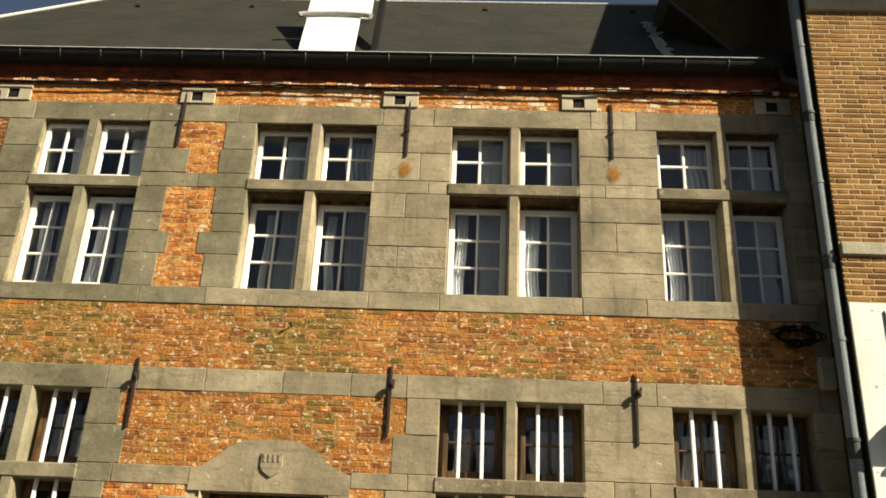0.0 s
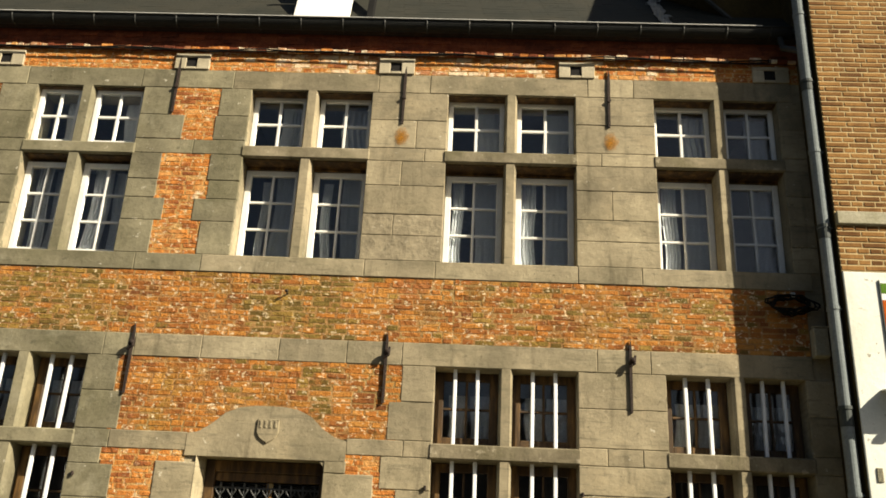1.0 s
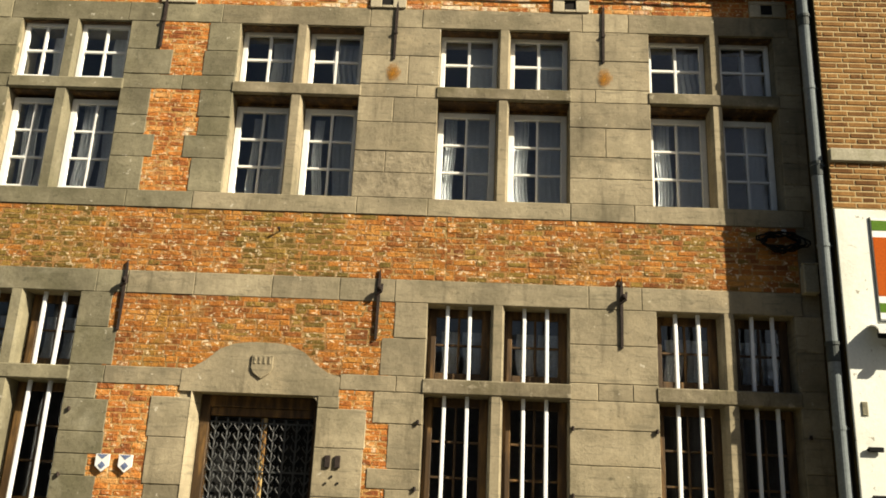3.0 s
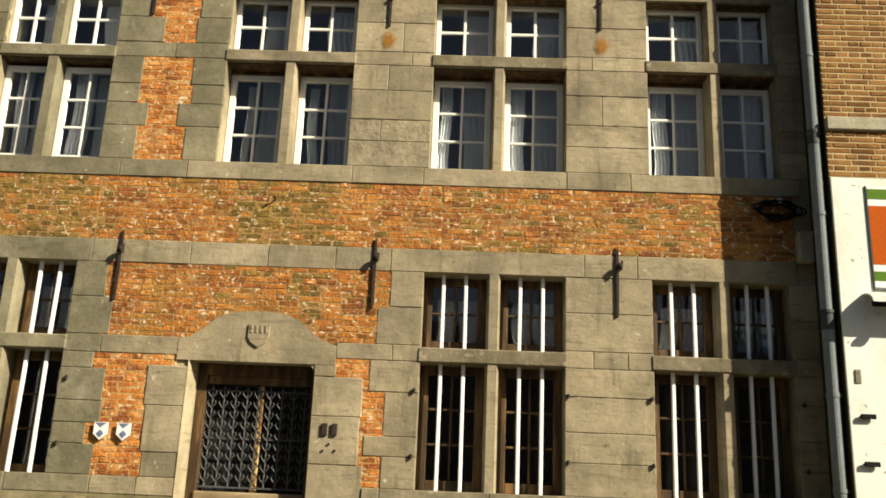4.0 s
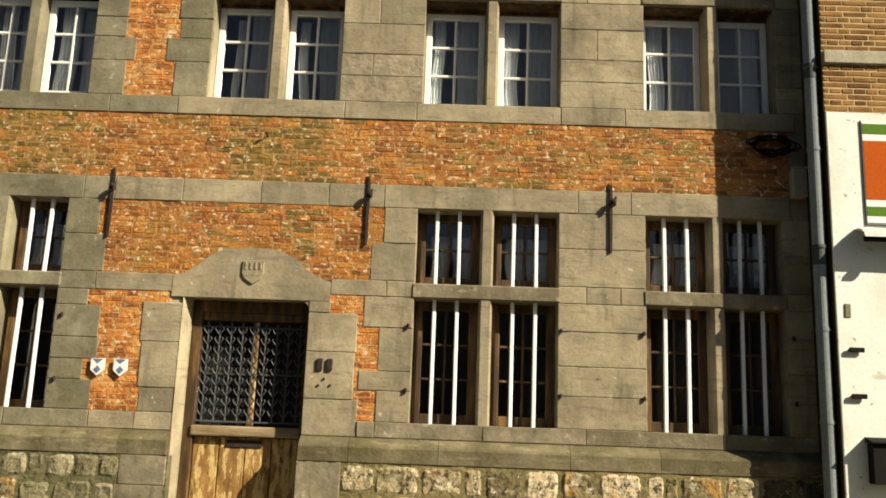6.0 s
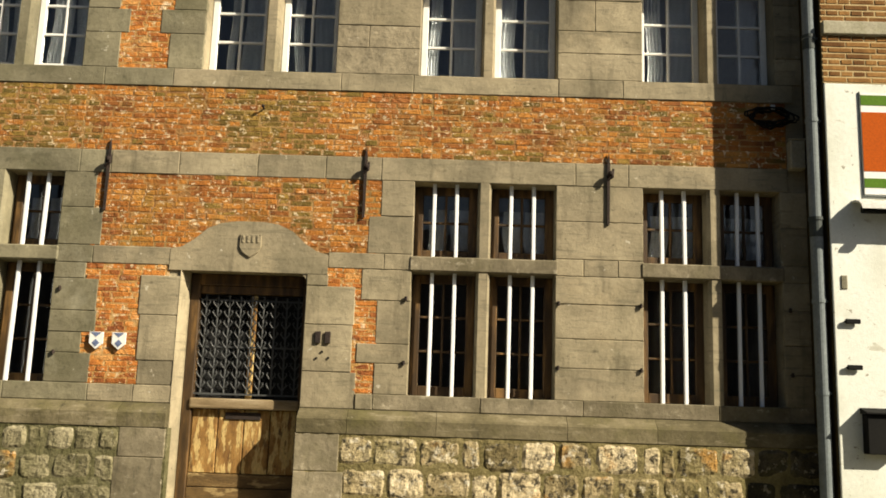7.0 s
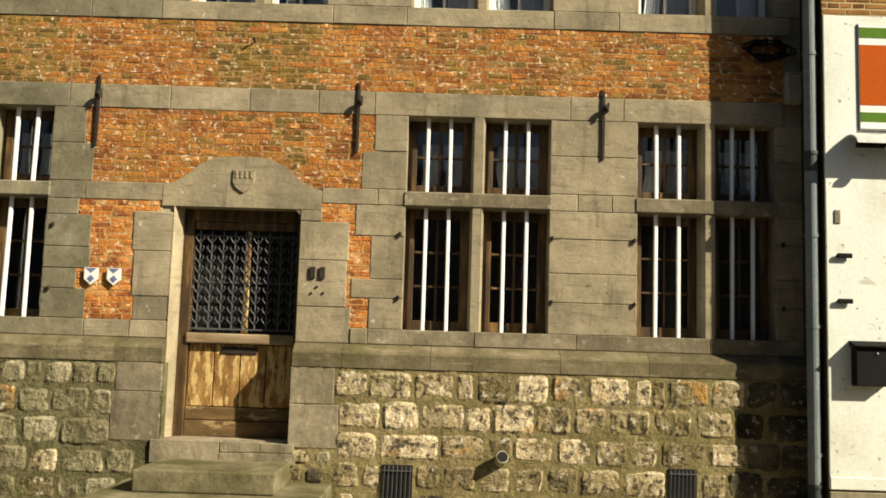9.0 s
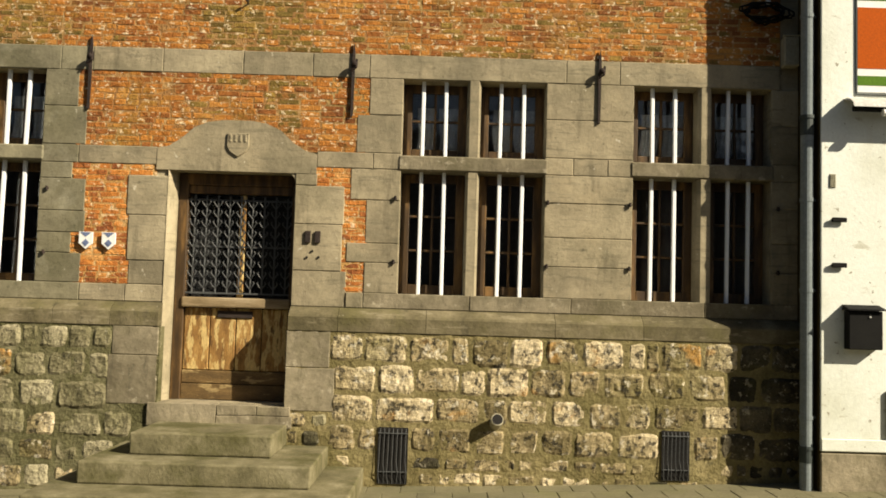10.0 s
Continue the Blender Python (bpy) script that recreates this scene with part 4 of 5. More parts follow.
# Four wider, darker lengths of pipe.
for z0, z1 in ((3.24, 3.42), (0.38, 0.52), (5.0, 5.14), (6.6, 6.72)):
    bm = bmesh.new()
    rod(bm, (px, py, z0), (px, py, z1), 0.06, 18)
    rod(bm, (px, py, z1 - 0.03), (px, py, z1), 0.067, 18)
    part("socket", bm, SOCKET, downpipe, "wider, darker length of pipe")
bm = bmesh.new()
tube(bm, [(CORNER - 0.2, -0.14, 7.42), (CORNER - 0.2, -0.2, 7.25), (px, py + 0.03, 7.1)], 0.035, 10)
part("outlet", bm, ZINC, downpipe)


# ---- windows ----
def light(win, x0, x1, z0, z1, y, cols, rows, rail, bar, material, label):
    """One framed light with glazing bars and panes, its front at depth y."""
    bm = bmesh.new()
    for a, b, c, d in ((x0, x0 + rail, z0, z1), (x1 - rail, x1, z0, z1), (x0 + rail, x1 - rail, z0, z0 + rail * 1.15), (x0 + rail, x1 - rail, z1 - rail, z1)):
        box(bm, a, b, y, y + 0.05, c, d, 0.005)
    sash = part("sash", bm, material, win, label)
    ix0, ix1, iz0, iz1 = x0 + rail, x1 - rail, z0 + rail * 1.15, z1 - rail
    for k in range(1, cols):
        x = ix0 + (ix1 - ix0) * k / cols
        block("glazing_bar", x - bar / 2, x + bar / 2, y + 0.006, y + 0.04, iz0, iz1, material, sash, bevel=0.004)
    for k in range(1, rows):
        z = iz0 + (iz1 - iz0) * k / rows
        block("glazing_bar", ix0, ix1, y + 0.008, y + 0.038, z - bar / 2, z + bar / 2, material, sash, bevel=0.004)
    for i in range(cols):
        for j in range(rows):
            bm = bmesh.new()
            a, b = ix0 + (ix1 - ix0) * i / cols, ix0 + (ix1 - ix0) * (i + 1) / cols
            c, d = iz0 + (iz1 - iz0) * j / rows, iz0 + (iz1 - iz0) * (j + 1) / rows
            box(bm, a + 0.003, b - 0.003, y + 0.022, y + 0.026, c + 0.003, d - 0.003)
            tilt = random.Random(int(1000 * (a + 9) + 77 * c))
            bmesh.ops.rotate(bm, verts=bm.verts[:], cent=((a + b) / 2, y + 0.024, (c + d) / 2), matrix=Euler((radians(tilt.uniform(-0.5, 0.5)), 0, radians(tilt.uniform(-0.5, 0.5)))).to_matrix())
            pane = part("pane", bm, GLASS, sash)
            pane.visible_shadow = False
    return sash


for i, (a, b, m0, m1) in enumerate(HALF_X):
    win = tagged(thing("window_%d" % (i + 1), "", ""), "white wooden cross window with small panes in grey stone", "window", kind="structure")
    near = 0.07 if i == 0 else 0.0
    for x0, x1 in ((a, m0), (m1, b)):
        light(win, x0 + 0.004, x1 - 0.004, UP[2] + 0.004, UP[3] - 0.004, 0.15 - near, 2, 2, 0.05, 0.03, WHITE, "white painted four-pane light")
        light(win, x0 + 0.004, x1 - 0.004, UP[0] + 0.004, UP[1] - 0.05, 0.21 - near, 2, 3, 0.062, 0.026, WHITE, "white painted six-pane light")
        # Dark strips added at each head to stand in for soffit shade.
        block("window_head", x0 + 0.002, x1 - 0.002, 0.2, 0.27, UP[1] - 0.048, UP[1] - 0.016, BROWN, win, "brown head board, darkened for the shade in the recess", 0.004)
        block("head_board", x0 + 0.002, x1 - 0.002, 0.03, 0.27, UP[1] - 0.014, UP[1] + 0.001, BROWN, win, "added dark board standing for shade under the transom", 0.002)
        block("head_board", x0 + 0.002, x1 - 0.002, 0.03, 0.148, UP[3] - 0.014, UP[3] + 0.001, BROWN, win, "added dark board standing for shade under the lintel", 0.002)
    if i == 1:
        continue
    a, b, m0, m1 = LOW_X[i]
    win = tagged(thing("window_%d" % (i + 5), "", ""), "brown wooden cross window behind upright white iron bars", "window", kind="structure")
    for x0, x1 in ((a, m0), (m1, b)):
        for z0, z1, rows in ((LOW[2], LOW[3], 2), (LOW[0], LOW[1], 3)):
            light(win, x0 + 0.004, x1 - 0.004, z0 + 0.004, z1 - 0.004, 0.2, 2, rows, 0.08, 0.022, BROWN, "dark brown wooden light")
            for f in (0.315, 0.665):
                x = x0 + (x1 - x0) * f
                lean = random.Random(int(1000 * (x + 9) + 10 * z0)).uniform(-0.012, 0.006)
                bm = bmesh.new()
                made = box(bm, x - 0.0175, x + 0.0175, 0.07, 0.105, z0 - 0.004, z1 + 0.004, 0.006)
                for v in bm.verts:
                    v.co.x += lean * (z1 - v.co.z) / (z1 - z0)
                part("iron_bar", bm, BAR_WHITE, win, "white painted square bar")

# curtains, grey sheets for the panes' tone, and dark rooms behind the glass
rooms = tagged(thing("room_shell", "", ""), "dark plain rooms behind the windows", "room", kind="structure")
bm = bmesh.new()
for z0, z1 in ((0.7, 4.1), (4.35, 7.3)):
    box(bm, -7.0, CORNER, 3.4, 3.6, z0, z1)
    box(bm, -7.0, CORNER, 0.43, 3.6, z0 - 0.15, z0)
    box(bm, -7.0, CORNER, 0.43, 3.6, z1, z1 + 0.15)
    for x in (-7.0, -3.0, -0.8, 1.35, CORNER - 0.1):
        box(bm, x, x + 0.1, 0.43, 3.4, z0, z1)
part("room_walls", bm, ROOM, rooms)


def curtain(x0, x1, z0, z1, y, seed, fold=0.0025):
    rng = random.Random(seed)
    bm = bmesh.new()
    n = 14
    cols = []
    for k in range(n + 1):
        x = x0 + (x1 - x0) * k / n
        yy = y + fold * math.sin(k * 1.9 + seed) + rng.uniform(-0.2, 0.2) * fold
        cols.append([bm.verts.new((x + 0.03 * math.sin(j * 0.8 + seed) * (j / 6), yy, z1 + (z0 - z1) * j / 6)) for j in range(7)])
    for k in range(n):
        for j in range(6):
            bm.faces.new((cols[k][j], cols[k + 1][j], cols[k + 1][j + 1], cols[k][j + 1]))
    bmesh.ops.solidify(bm, geom=bm.faces[:], thickness=0.003)
    ob = part("curtain", bm, CURTAIN)
    return tagged(ob, "thin pale grey sheet behind the panes, for curtains and grey reflections", "curtain", "window curtains")


for x0, x1, z0, z1 in ((-2.33, -2.25, 4.85, 5.75), (-1.68, -1.58, 4.85, 5.75), (-0.32, -0.2, 4.85, 5.85), (0.38, 0.55, 4.85, 5.85), (1.85, 2.0, 4.85, 5.85), (-4.15, -3.95, 4.85, 5.85),
                       (-4.75, -4.6, 4.85, 5.85), (2.1, 2.35, 6.1, 6.65), (-1.55, -1.3, 6.1, 6.6), (-2.1, -1.95, 6.1, 6.6)):
    curtain(x0, x1, z0, z1, 0.285, int(100 * (x0 + 9)), 0.012)
# Flat sheets added to give the upper panes their grey reflection as colour.
for a, b, m0, m1 in HALF_X:
    for x0, x1 in ((a, m0), (m1, b)):
        w = x1 - x0
        curtain(x0 + 0.52 * w, x1 - 0.03, UP[0] + 0.04, UP[1] - 0.06, 0.36, int(100 * (x0 + 11)))
        curtain(x0 + 0.50 * w, x1 - 0.03, UP[2] + 0.03, UP[3] - 0.06, 0.30, int(100 * (x0 + 12)))
# Narrow sheets for the upright grey bands in the lower windows.
for a, b, m0, m1 in (LOW_X[0], LOW_X[2], LOW_X[3]):
    for x0, x1 in ((a, m0), (m1, b)):
        w = x1 - x0
        curtain(x0 + 0.22 * w, x0 + 0.5 * w, LOW[2] + 0.03, LOW[3] - 0.2, 0.31, int(100 * (x0 + 9)))
        curtain(x0 + 0.56 * w, x0 + 0.9 * w, LOW[2] + 0.03, LOW[3] - 0.2, 0.31, int(100 * (x0 + 10)))

# ---- front door ----
door = tagged(thing("door_1", "", ""), "worn brown oak front door with wrought iron grille", "door", kind="structure")
D0, D1, DY = -2.497, -1.374, 0.2
bm = bmesh.new()
box(bm, D0, D0 + 0.093, DY - 0.02, DY + 0.07, 0.70, 2.825, 0.006)
box(bm, D1 - 0.05, D1, DY - 0.02, DY + 0.07, 0.70, 2.825, 0.006)
box(bm, D0 + 0.093, D1 - 0.05, DY - 0.02, DY + 0.07, 2.72, 2.825, 0.006)
part("door_frame", bm, BROWN, door)
x0, x1 = D0 + 0.095, D1 - 0.052
bm = bmesh.new()
for i in range(4):
    a = x0 + (x1 - x0) * i / 4
    box(bm, a + 0.004, a + (x1 - x0) / 4 - 0.004, DY + 0.022, DY + 0.05, 0.98, 1.56, 0.006)
part("lower_planks", bm, DOOR, door, "vertical oak planks with peeling varnish")
block("bottom_rail", x0, x1, DY + 0.0, DY + 0.055, 0.705, 0.85, DOOR_DARK, door)
block("kick_rail", x0, x1, DY + 0.01, DY + 0.056, 0.855, 0.975, DOOR_DARK, door)
block("middle_rail", x0 - 0.02, x1 + 0.02, DY - 0.045, DY + 0.05, 1.565, 1.66, PALE_WOOD, door, "weathered pale rail", 0.015, 2)
block("upper_rail", x0, x1, DY + 0.0, DY + 0.05, 2.64, 2.718, BROWN, door)
block("centre_stile", (x0 + x1) / 2 - 0.01, (x0 + x1) / 2 + 0.05, DY + 0.025, DY + 0.05, 1.662, 2.638, DOOR, door)
block("letter_slot", -2.09, -1.76, DY + 0.008, DY + 0.03, 1.47, 1.535, IRON, door, "dull metal letter slot plate", 0.004)
bm = bmesh.new()
box(bm, x0, x1, DY + 0.06, DY + 0.064, 1.66, 2.64)
pane = part("pane", bm, GLASS, door)
pane.visible_shadow = False
# Black sheet gives the shade behind the grille as colour.
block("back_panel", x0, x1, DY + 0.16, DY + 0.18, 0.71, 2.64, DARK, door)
bm = bmesh.new()
GX = [x0 + 0.06 + (x1 - x0 - 0.1) * k / 8 for k in range(9)]
for k, x in enumerate(GX):
    rod(bm, (x, DY + 0.005, 1.70), (x, DY + 0.005, 2.60), 0.009, 6)
    rod(bm, (x, DY + 0.005, 2.60), (x, DY + 0.005, 2.64), 0.013, 6, 0.001)
    for j in range(9):
        z = 1.78 + j * 0.095
        for s in (-1, 1):
            pts = [(x, DY + 0.0, z - 0.035), (x + s * 0.022, DY - 0.012, z - 0.01), (x + s * 0.042, DY - 0.016, z + 0.02), (x + s * 0.03, DY - 0.012, z + 0.036)]
            tube(bm, pts, 0.006, 5)
for z in (1.70, 2.14, 2.58):
    box(bm, x0, x1, DY - 0.002, DY + 0.012, z - 0.008, z + 0.008)
part("iron_grille", bm, FORGED, door, "wrought iron grille with curled leaves")

# ---- doorsteps ----
steps = thing("doorstep", "three worn grey stone steps up to the front door", "steps")
for x0, x1, y0, z0, z1 in ((-2.50, -1.34, -0.86, 0.357, 0.535), (-2.78, -0.965, -1.22, 0.182, 0.354), (-3.02, -0.64, -1.66, -0.25, 0.179)):
    bm = bmesh.new()
    box(bm, x0, x1, y0, -0.105, z0, z1, 0.014, 2)
    bmesh.ops.subdivide_edges(bm, edges=[e for e in bm.edges if e.calc_length() > 0.5], cuts=12)
    for v in bm.verts:
        n = noise.noise_vector(v.co * 4.0) * 0.006
        v.co += n
    part("step", bm, STEP, steps)
for a, b, z0, z1 in ((-2.6, -1.98, 0.5, 0.7), (-1.975, -1.62, 0.61, 0.697), (-1.98, -1.3, 0.5, 0.606), (-1.616, -1.32, 0.61, 0.692)):
    bm = bmesh.new()
    box(bm, a, b, -0.14, 0.24 if z1 > 0.65 else 0.0, z0, z1, 0.006, 2)
    bmesh.ops.subdivide_edges(bm, edges=[e for e in bm.edges if e.calc_length() > 0.2], cuts=8)
    for v in bm.verts:
        v.co += noise.noise_vector(v.co * 9.0) * 0.009
    part("threshold", bm, WORN_STONE, steps, "cracked pale stone threshold")

# ---- iron wall anchors ----
def anchor(x, z0, z1, ornate):
    a = thing("wall_anchor", "black wrought iron wall anchor bar" + (" with a forged hook" if ornate else ""), "wall anchor", "wall anchors", at=(x, -0.015, (z0 + z1) / 2))
    h = (z1 - z0) / 2
    bm = bmesh.new()
    prism(bm, [(-0.013, -h), (0.009, -h * 0.98), (0.013, h * 0.1), (0.015, h * 0.5), (0.012, h * 0.8), (0.003, h), (-0.007, h * 0.85), (-0.014, h * 0.5), (-0.014, h * 0.1)], -0.012, 0.006)
    part("bar", bm, IRON, a)
    if ornate:
        bm = bmesh.new()
        rod(bm, (0, 0.03, h * 0.36), (0, -0.055, h * 0.36), 0.02, 8)
        bmesh.ops.create_icosphere(bm, subdivisions=2, radius=0.03, matrix=Matrix.Translation((0.015, -0.05, h * 0.4)))
        tube(bm, [(-0.025, -0.04, h * 0.2), (0.03, -0.06, h * 0.3), (0.035, -0.06, h * 0.52)], 0.012, 6)
        part("hook", bm, IRON, a)
    else:
        bm = bmesh.new()
        rod(bm, (0, 0.03, -h * 0.1), (0, -0.028, -h * 0.1), 0.02, 8)
        part("pin", bm, IRON, a)
    return a


for x in (-3.32, -0.87, 1.43):
    anchor(x, 3.37, 4.07, True)
for x, z in ((-5.42, 7.08), (-3.33, 7.1), (-0.87, 7.03), (1.29, 7.05)):
    anchor(x, z - 0.70, z, False)

# square vents with holes painted dark, in stone surrounds under the eaves
for x in (-5.27, -3.21, -0.98, 0.945, 2.99):
    v = thing("wall_vent", "square vent, its hole painted dark, in a pale stone surround", "vent", "eaves vents", at=(x, -0.014, 7.03))
    for a, b, c, d in ((-0.18, -0.06, -0.09, 0.056), (0.06, 0.2, -0.09, 0.056), (-0.18, 0.2, 0.058, 0.1), (-0.058, 0.058, -0.09, -0.06)):
        block("surround", a, b, -0.012, 0.02, c, d, PALE_STONE, v, bevel=0.005)
    # Dark plate on the wall face, painted as the hole's shade.
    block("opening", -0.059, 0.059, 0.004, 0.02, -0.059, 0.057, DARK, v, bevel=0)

# rust marks below two anchors
for x, z, w in ((-0.87, 6.18, 0.1), (1.30, 6.18, 0.12)):
    bm = bmesh.new()
    prism(bm, [(w * 1.1 * math.cos(k * 0.449), w * 1.5 * math.sin(k * 0.449)) for k in range(14)], -0.001, 0.001)
    o = tagged(part("rust_mark", bm, SOFT_RUST), "orange rust stain run on the stone", "stain")
    o.location = (x, -0.019, z)

# basement grilles
for x, z, w, h in GRILLES:
    g = thing("basement_grille", "basement opening painted dark behind bent iron bars", "grille", "basement grilles", at=(x, OUT, z))
    # Black block on the plinth face instead of a shaded hollow.
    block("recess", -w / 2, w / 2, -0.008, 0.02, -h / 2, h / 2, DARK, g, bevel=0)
    for k in range(7):
        bx = -w / 2 + 0.02 + (w - 0.04) * k / 6
        bm = bmesh.new()
        tube(bm, [(bx, -0.006, h / 2 - 0.01), (bx, -0.022, h / 2 - 0.04), (bx * 1.02 - 0.004, -0.024, -h * 0.1), (bx * 1.08 + 0.008 * math.sin(k * 2.1), -0.032, -h * 0.3), (bx, -0.006, -h / 2)], 0.0035, 6)
        part("bar", bm, FORGED, g)
    for bz in (h * 0.4, -h * 0.28):
        bm = bmesh.new()
        rod(bm, (-w / 2, -0.024, bz), (w / 2, -0.024, bz), 0.005, 6)
        part("cross_bar", bm, FORGED, g)

# drain spout
spout = thing("drain_spout", "short pale drain pipe sticking out of the plinth", "drain pipe", at=(0.53, OUT, 0.62))
bm = bmesh.new()
rod(bm, (0, 0.03, -0.03), (0.01, -0.11, 0.03), 0.055, 16)
part("pipe", bm, CEMENT, spout)
# Dark disc on the pipe's end, painted as the shaded bore.
bm = bmesh.new()
rod(bm, (0.0096, -0.105, 0.0277), (0.0104, -0.1135, 0.0315), 0.047, 16)
part("bore", bm, DARK, spout)

# two shield-shaped enamel plaques
for x in (-3.27, -3.06):
    p = thing("shield_plaque", "small white and blue shield plaque on the brick", "plaque", "shield plaques", at=(x, -0.035, 2.15))
    bm = bmesh.new()
    prism(bm, [(-0.065, 0.075), (0.065, 0.075), (0.065, -0.03), (0.0, -0.085), (-0.065, -0.03)], 0.0, 0.012)
    bmesh.ops.bevel(bm, geom=bm.edges[:], offset=0.003, segments=1, affect="EDGES")
    part("plate", bm, WHITE, p)
    bm = bmesh.new()
    prism(bm, [(-0.05, 0.072), (0.05, 0.072), (0.0, 0.03)], -0.003, 0.002)
    part("chevron", bm, BLUE, p)
    bm = bmesh.new()
    prism(bm, [(0, 0.01), (0.035, -0.025), (0, -0.06), (-0.035, -0.025)], -0.003, 0.002)
    prism(bm, [(0, -0.006), (0.019, -0.025), (0, -0.044), (-0.019, -0.025)], -0.005, 0.001)
    part("lozenge", bm, BLUE, p)
    block("stand_off", -0.02, 0.02, 0.012, 0.03, -0.02, 0.02, IRON, p, bevel=0.002)

# two plain bars where the house marking stands, and screw holes below
marking = thing("wall_marking", "two small dark metal bars fixed beside the door", "marking", at=(-1.19, -0.018, 2.24))
for x in (-0.045, 0.045):
    block("bar", x - 0.026, x + 0.026, -0.012, 0.005, -0.055, 0.055, IRON, marking, bevel=0.004)
for x, z in ((0.0, -0.13), (-0.05, -0.19), (0.06, -0.185)):
    bm = bmesh.new()
    rod(bm, (x, -0.003, z), (x, 0.01, z), 0.011, 10)
    # Flat dark discs, painted as the shade in the holes.
    part("screw_hole", bm, DARK, marking)

# a hook in the brick band, shutter pins, dark wavy eaves lines and a coiled cable
hook = thing("wall_hook", "small black iron hook in the brick band", "hook", at=(-1.88, 0.0, 4.42))
bm = bmesh.new()
tube(bm, [(0, 0.02, 0), (0, -0.045, 0.004), (0.0, -0.055, 0.012)], 0.009, 6)
bmesh.ops.create_icosphere(bm, subdivisions=1, radius=0.018, matrix=Matrix.Translation((0, -0.055, 0.012)))
part("pin", bm, IRON, hook)
for k, (x, z) in enumerate(((-0.44, 2.62), (-0.44, 2.03), (0.97, 2.62), (0.97, 2.03), (1.73, 2.62), (1.73, 2.03), (3.1, 2.62), (3.1, 2.03), (-3.66, 2.62), (-3.66, 2.03))):
    p = thing("shutter_pin", "small black iron shutter pin in the stone", "pin", "shutter pins", at=(x, -0.015, z))
    bm = bmesh.new()
    rod(bm, (0, 0.02, 0), (0, -0.012, 0), 0.014, 8)
    rod(bm, (0, -0.008, -0.018), (0, -0.008, 0.022), 0.013, 8)
    part("pin", bm, IRON, p)
# Two thin black tubes draw the dark wavy line along the eaves.
for k, (z, amp) in enumerate(((7.15, 0.007), (7.165, 0.01))):
    rng = random.Random(k)
    bm = bmesh.new()
    pts = []
    for i in range(46):
        x = -6.0 + i * 0.2
        pts.append((x, -0.066 - 0.006 * k, z + amp * math.sin(i * 0.7 + k) + rng.uniform(-0.012, 0.008)))
    tube(bm, pts, 0.009, 5)
    tagged(part("cable", bm, BLACK), "thin black wavy tube along the brick eaves", "cable")
coil = thing("cable_coil", "coiled black cable hung on the shaded brick", "cable coil", at=(2.98, -0.03, 4.47))
for k in range(6):
    bm = bmesh.new()
    sway = random.Random(70 + k)
    wide, high, dx, dz = 0.23 - sway.uniform(0, 0.08), 0.10 - sway.uniform(0, 0.05), sway.uniform(-0.05, 0.03), sway.uniform(-0.03, 0.02)
    tube(bm, [(dx + wide * math.cos(a) + sway.uniform(-0.012, 0.012), -0.012 * k, dz + high * math.sin(a) + sway.uniform(-0.014, 0.014)) for a in [math.tau * j / 24 + k for j in range(29)]], 0.009, 6)
    part("loop", bm, BLACK, coil)
block("clip", -0.02, 0.02, -0.05, 0.01, 0.06, 0.11, LEAD, coil, "pale clip", 0.004)
jbox = thing("junction_box", "grey weathered box fixed in the shaded corner", "box", at=(3.19, -0.06, 4.08))
block("case", -0.07, 0.07, -0.05, 0.06, -0.13, 0.15, CEMENT, jbox, bevel=0.01)
block("lid", -0.075, 0.075, -0.056, 0.0, 0.151, 0.165, CEMENT, jbox, bevel=0.004)

# ---- things on the neighbour's plaster ----
PF = FRONT - 0.006
sign = thing("shop_sign", "framed sign in orange, green and white stripes", "sign", at=(3.615, PF, 3.62))
block("board", 0, 3.0, -0.008, 0.002, 0, 0.945, WHITE, sign, "white board", 0.004)
for name, z0, z1, m in (("stripe", 0.065, 0.15, GREEN), ("stripe", 0.215, 0.765, ORANGE), ("stripe", 0.83, 0.925, GREEN)):
    block(name, 0.004, 2.99, -0.011, -0.006, z0, z1, m, sign, bevel=0)
block("frame_side", -0.012, -0.001, -0.013, 0.002, -0.01, 0.955, SOCKET, sign, "thin dark green edge", 0.002)
block("frame_base", -0.012, 3.0, -0.013, 0.002, -0.022, -0.011, SOCKET, sign, "thin dark green edge", 0.002)
awning = thing("awning", "rolled grey awning hood above the shop front", "awning", at=(3.5, PF, 3.5))
bm = bmesh.new()
prof = [(0.0, 0.06), (-0.07, 0.055), (-0.14, 0.03), (-0.19, -0.005), (-0.21, -0.05), (-0.2, -0.05), (-0.18, -0.01), (-0.13, 0.018), (-0.07, 0.042), (0.0, 0.045)]
lo = [bm.verts.new((0, y, z)) for y, z in prof]
hi = [bm.verts.new((4.0, y, z)) for y, z in prof]
for k in range(len(prof)):
    j = (k + 1) % len(prof)
    bm.faces.new((lo[k], lo[j], hi[j], hi[k]))
bm.faces.new(lo), bm.faces.new(hi[::-1])
bmesh.ops.recalc_face_normals(bm, faces=bm.faces[:])
part("hood", bm, LEAD, awning)
bm = bmesh.new()
rod(bm, (0.04, -0.11, -0.04), (4.0, -0.11, -0.04), 0.035, 14)
part("roller", bm, BLACK, awning)
bm = bmesh.new()
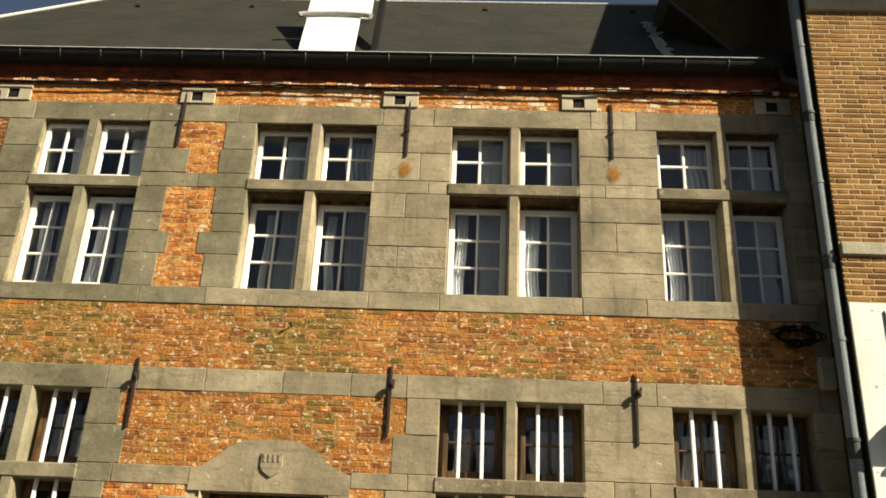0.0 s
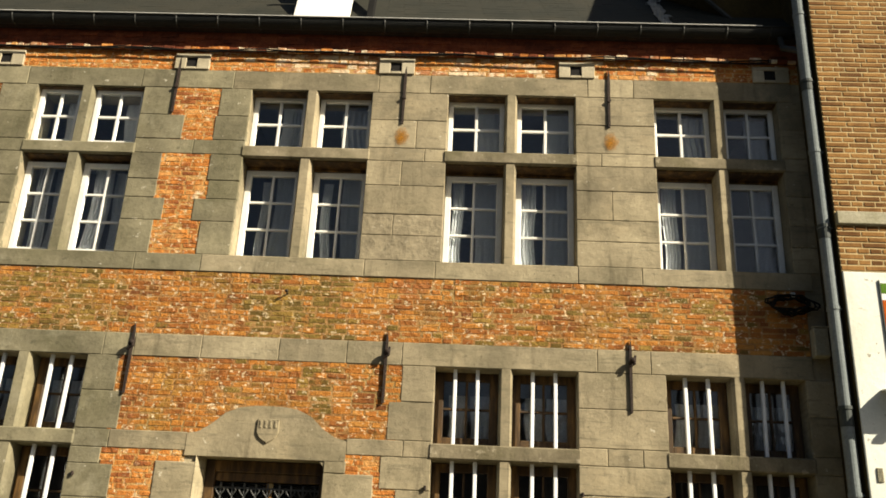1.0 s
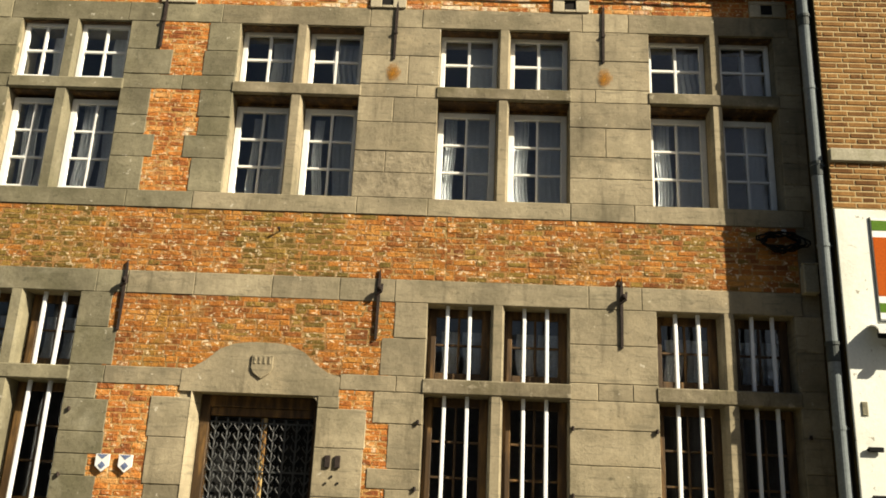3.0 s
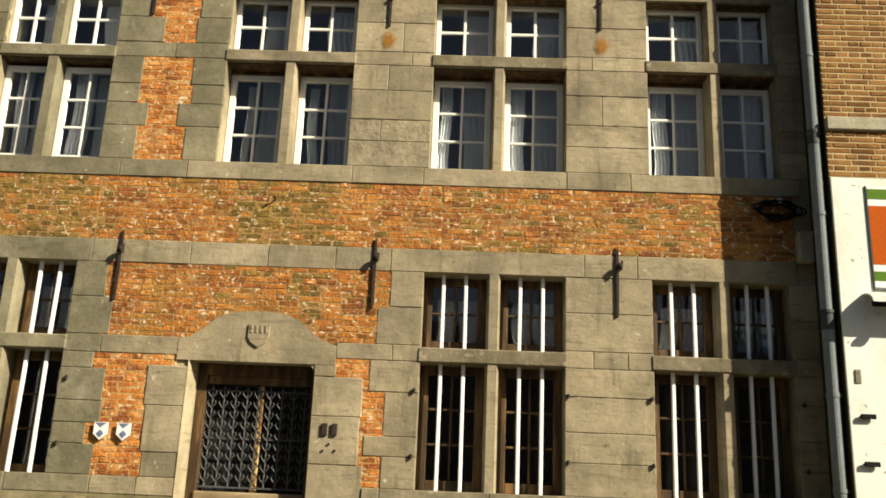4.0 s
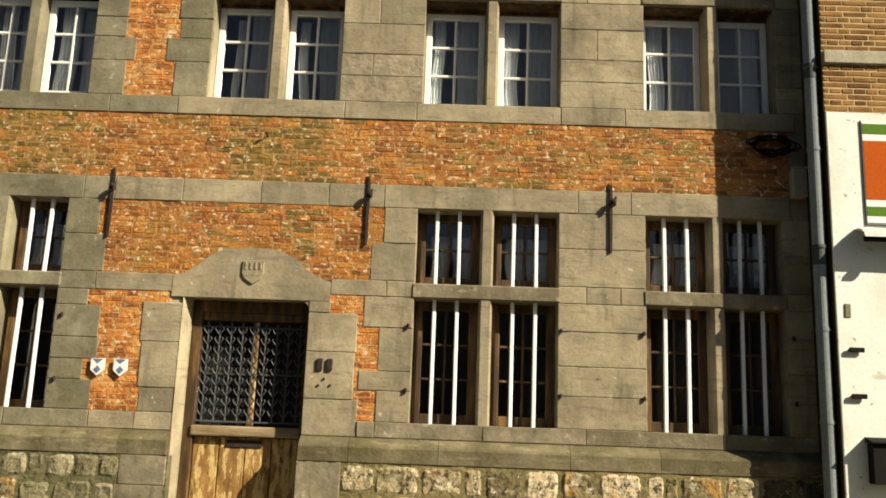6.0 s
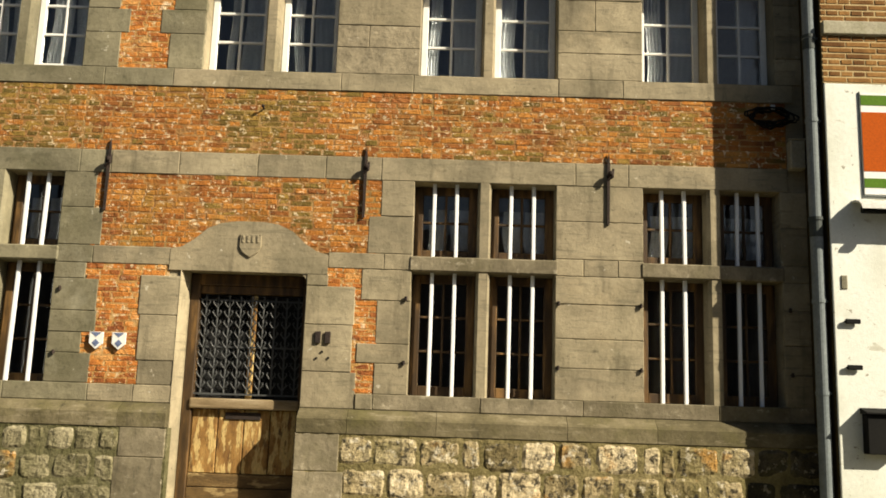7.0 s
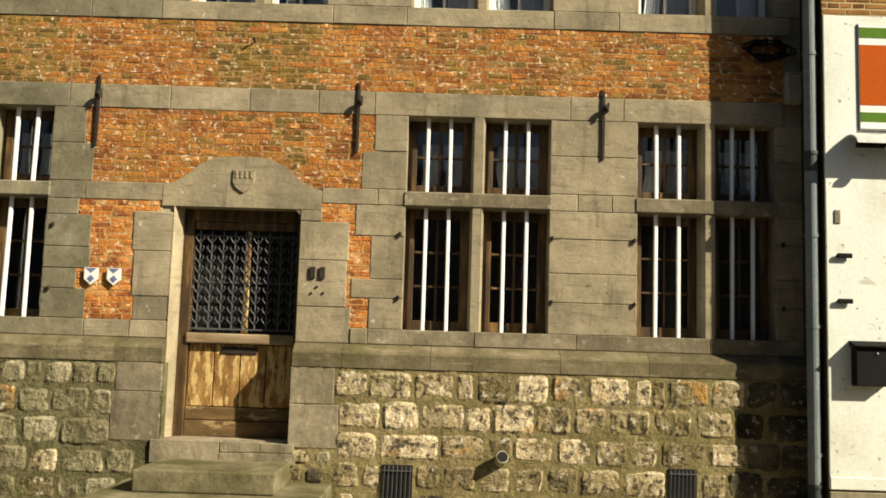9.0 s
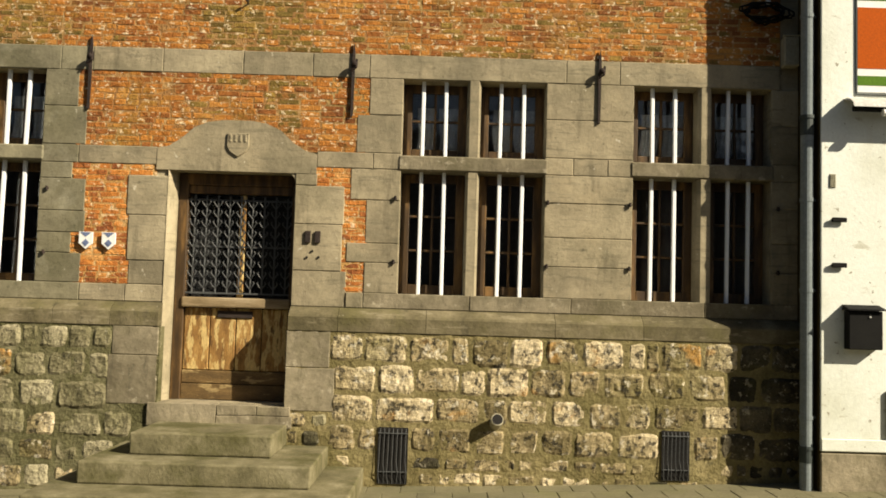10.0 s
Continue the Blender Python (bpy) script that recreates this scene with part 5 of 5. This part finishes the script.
rod(bm, (0.25, -0.2, -0.1), (0.32, -0.2, -0.1), 0.03, 10)
part("knob", bm, WHITE, awning)
mbox = thing("letterbox", "black metal wall letterbox with a sloped lid", "letterbox", at=(3.5, PF, 1.37))
block("body", 0, 0.29, -0.105, 0.0, 0, 0.33, BLACK, mbox, bevel=0.006)
bm = bmesh.new()
prism(bm, [(0.0, 0.0), (0.135, 0.0), (0.135, 0.012), (0.0, 0.05)], -0.015, 0.305)
bmesh.ops.transform(bm, verts=bm.verts[:], matrix=Matrix.Translation((0, 0, 0.333)) @ Matrix(((0, 1, 0, 0), (-1, 0, 0, 0), (0, 0, 1, 0), (0, 0, 0, 1))))
bmesh.ops.recalc_face_normals(bm, faces=bm.faces[:])
part("lid", bm, BLACK, mbox)
bm = bmesh.new()
rod(bm, (0.18, -0.115, 0.28), (0.18, -0.1, 0.28), 0.008, 10)
part("lock", bm, LEAD, mbox, "small steel lock")
for z in (2.485, 2.09):
    hk = thing("shutter_hook", "black iron shutter hook on the white plaster", "hook", "shutter hooks", at=(3.40, PF, z))
    bm = bmesh.new()
    rod(bm, (0.0, 0.02, 0.0), (0.0, -0.03, 0.0), 0.014, 6)
    box(bm, -0.015, 0.115, -0.04, -0.018, -0.02, 0.022, 0.006)
    part("arm", bm, BLACK, hk)
vent = thing("air_brick", "small grey metal air grille in the plaster", "vent", at=(3.40, PF, 2.83))
for k in range(4):
    block("slat", -0.018 + k * 0.011, -0.012 + k * 0.011, -0.012, 0.004, -0.055, 0.055, CEMENT, vent, bevel=0)
block("plate", -0.024, 0.03, -0.006, 0.004, -0.06, 0.06, CEMENT, vent, bevel=0.002)
# Plain panel standing for an unidentified dark edge at this spot.
pipe = thing("low_panel", "plain grey panel low on the white plaster", "flap", at=(3.86, PF, 0.62))
block("panel", 0, 0.5, -0.03, 0.0, 0, 0.4, CEMENT, pipe, bevel=0.006)

# ---- unseen house row behind the viewer, added to cut sky fill and shape pane reflections ----
bm = bmesh.new()
box(bm, -40, 40, -24, -17, -0.5, 6.8)
far = tagged(part("house_row", bm, RENDERED), "unseen plain house row, added to limit sky light and reflections", "house row", kind="structure")
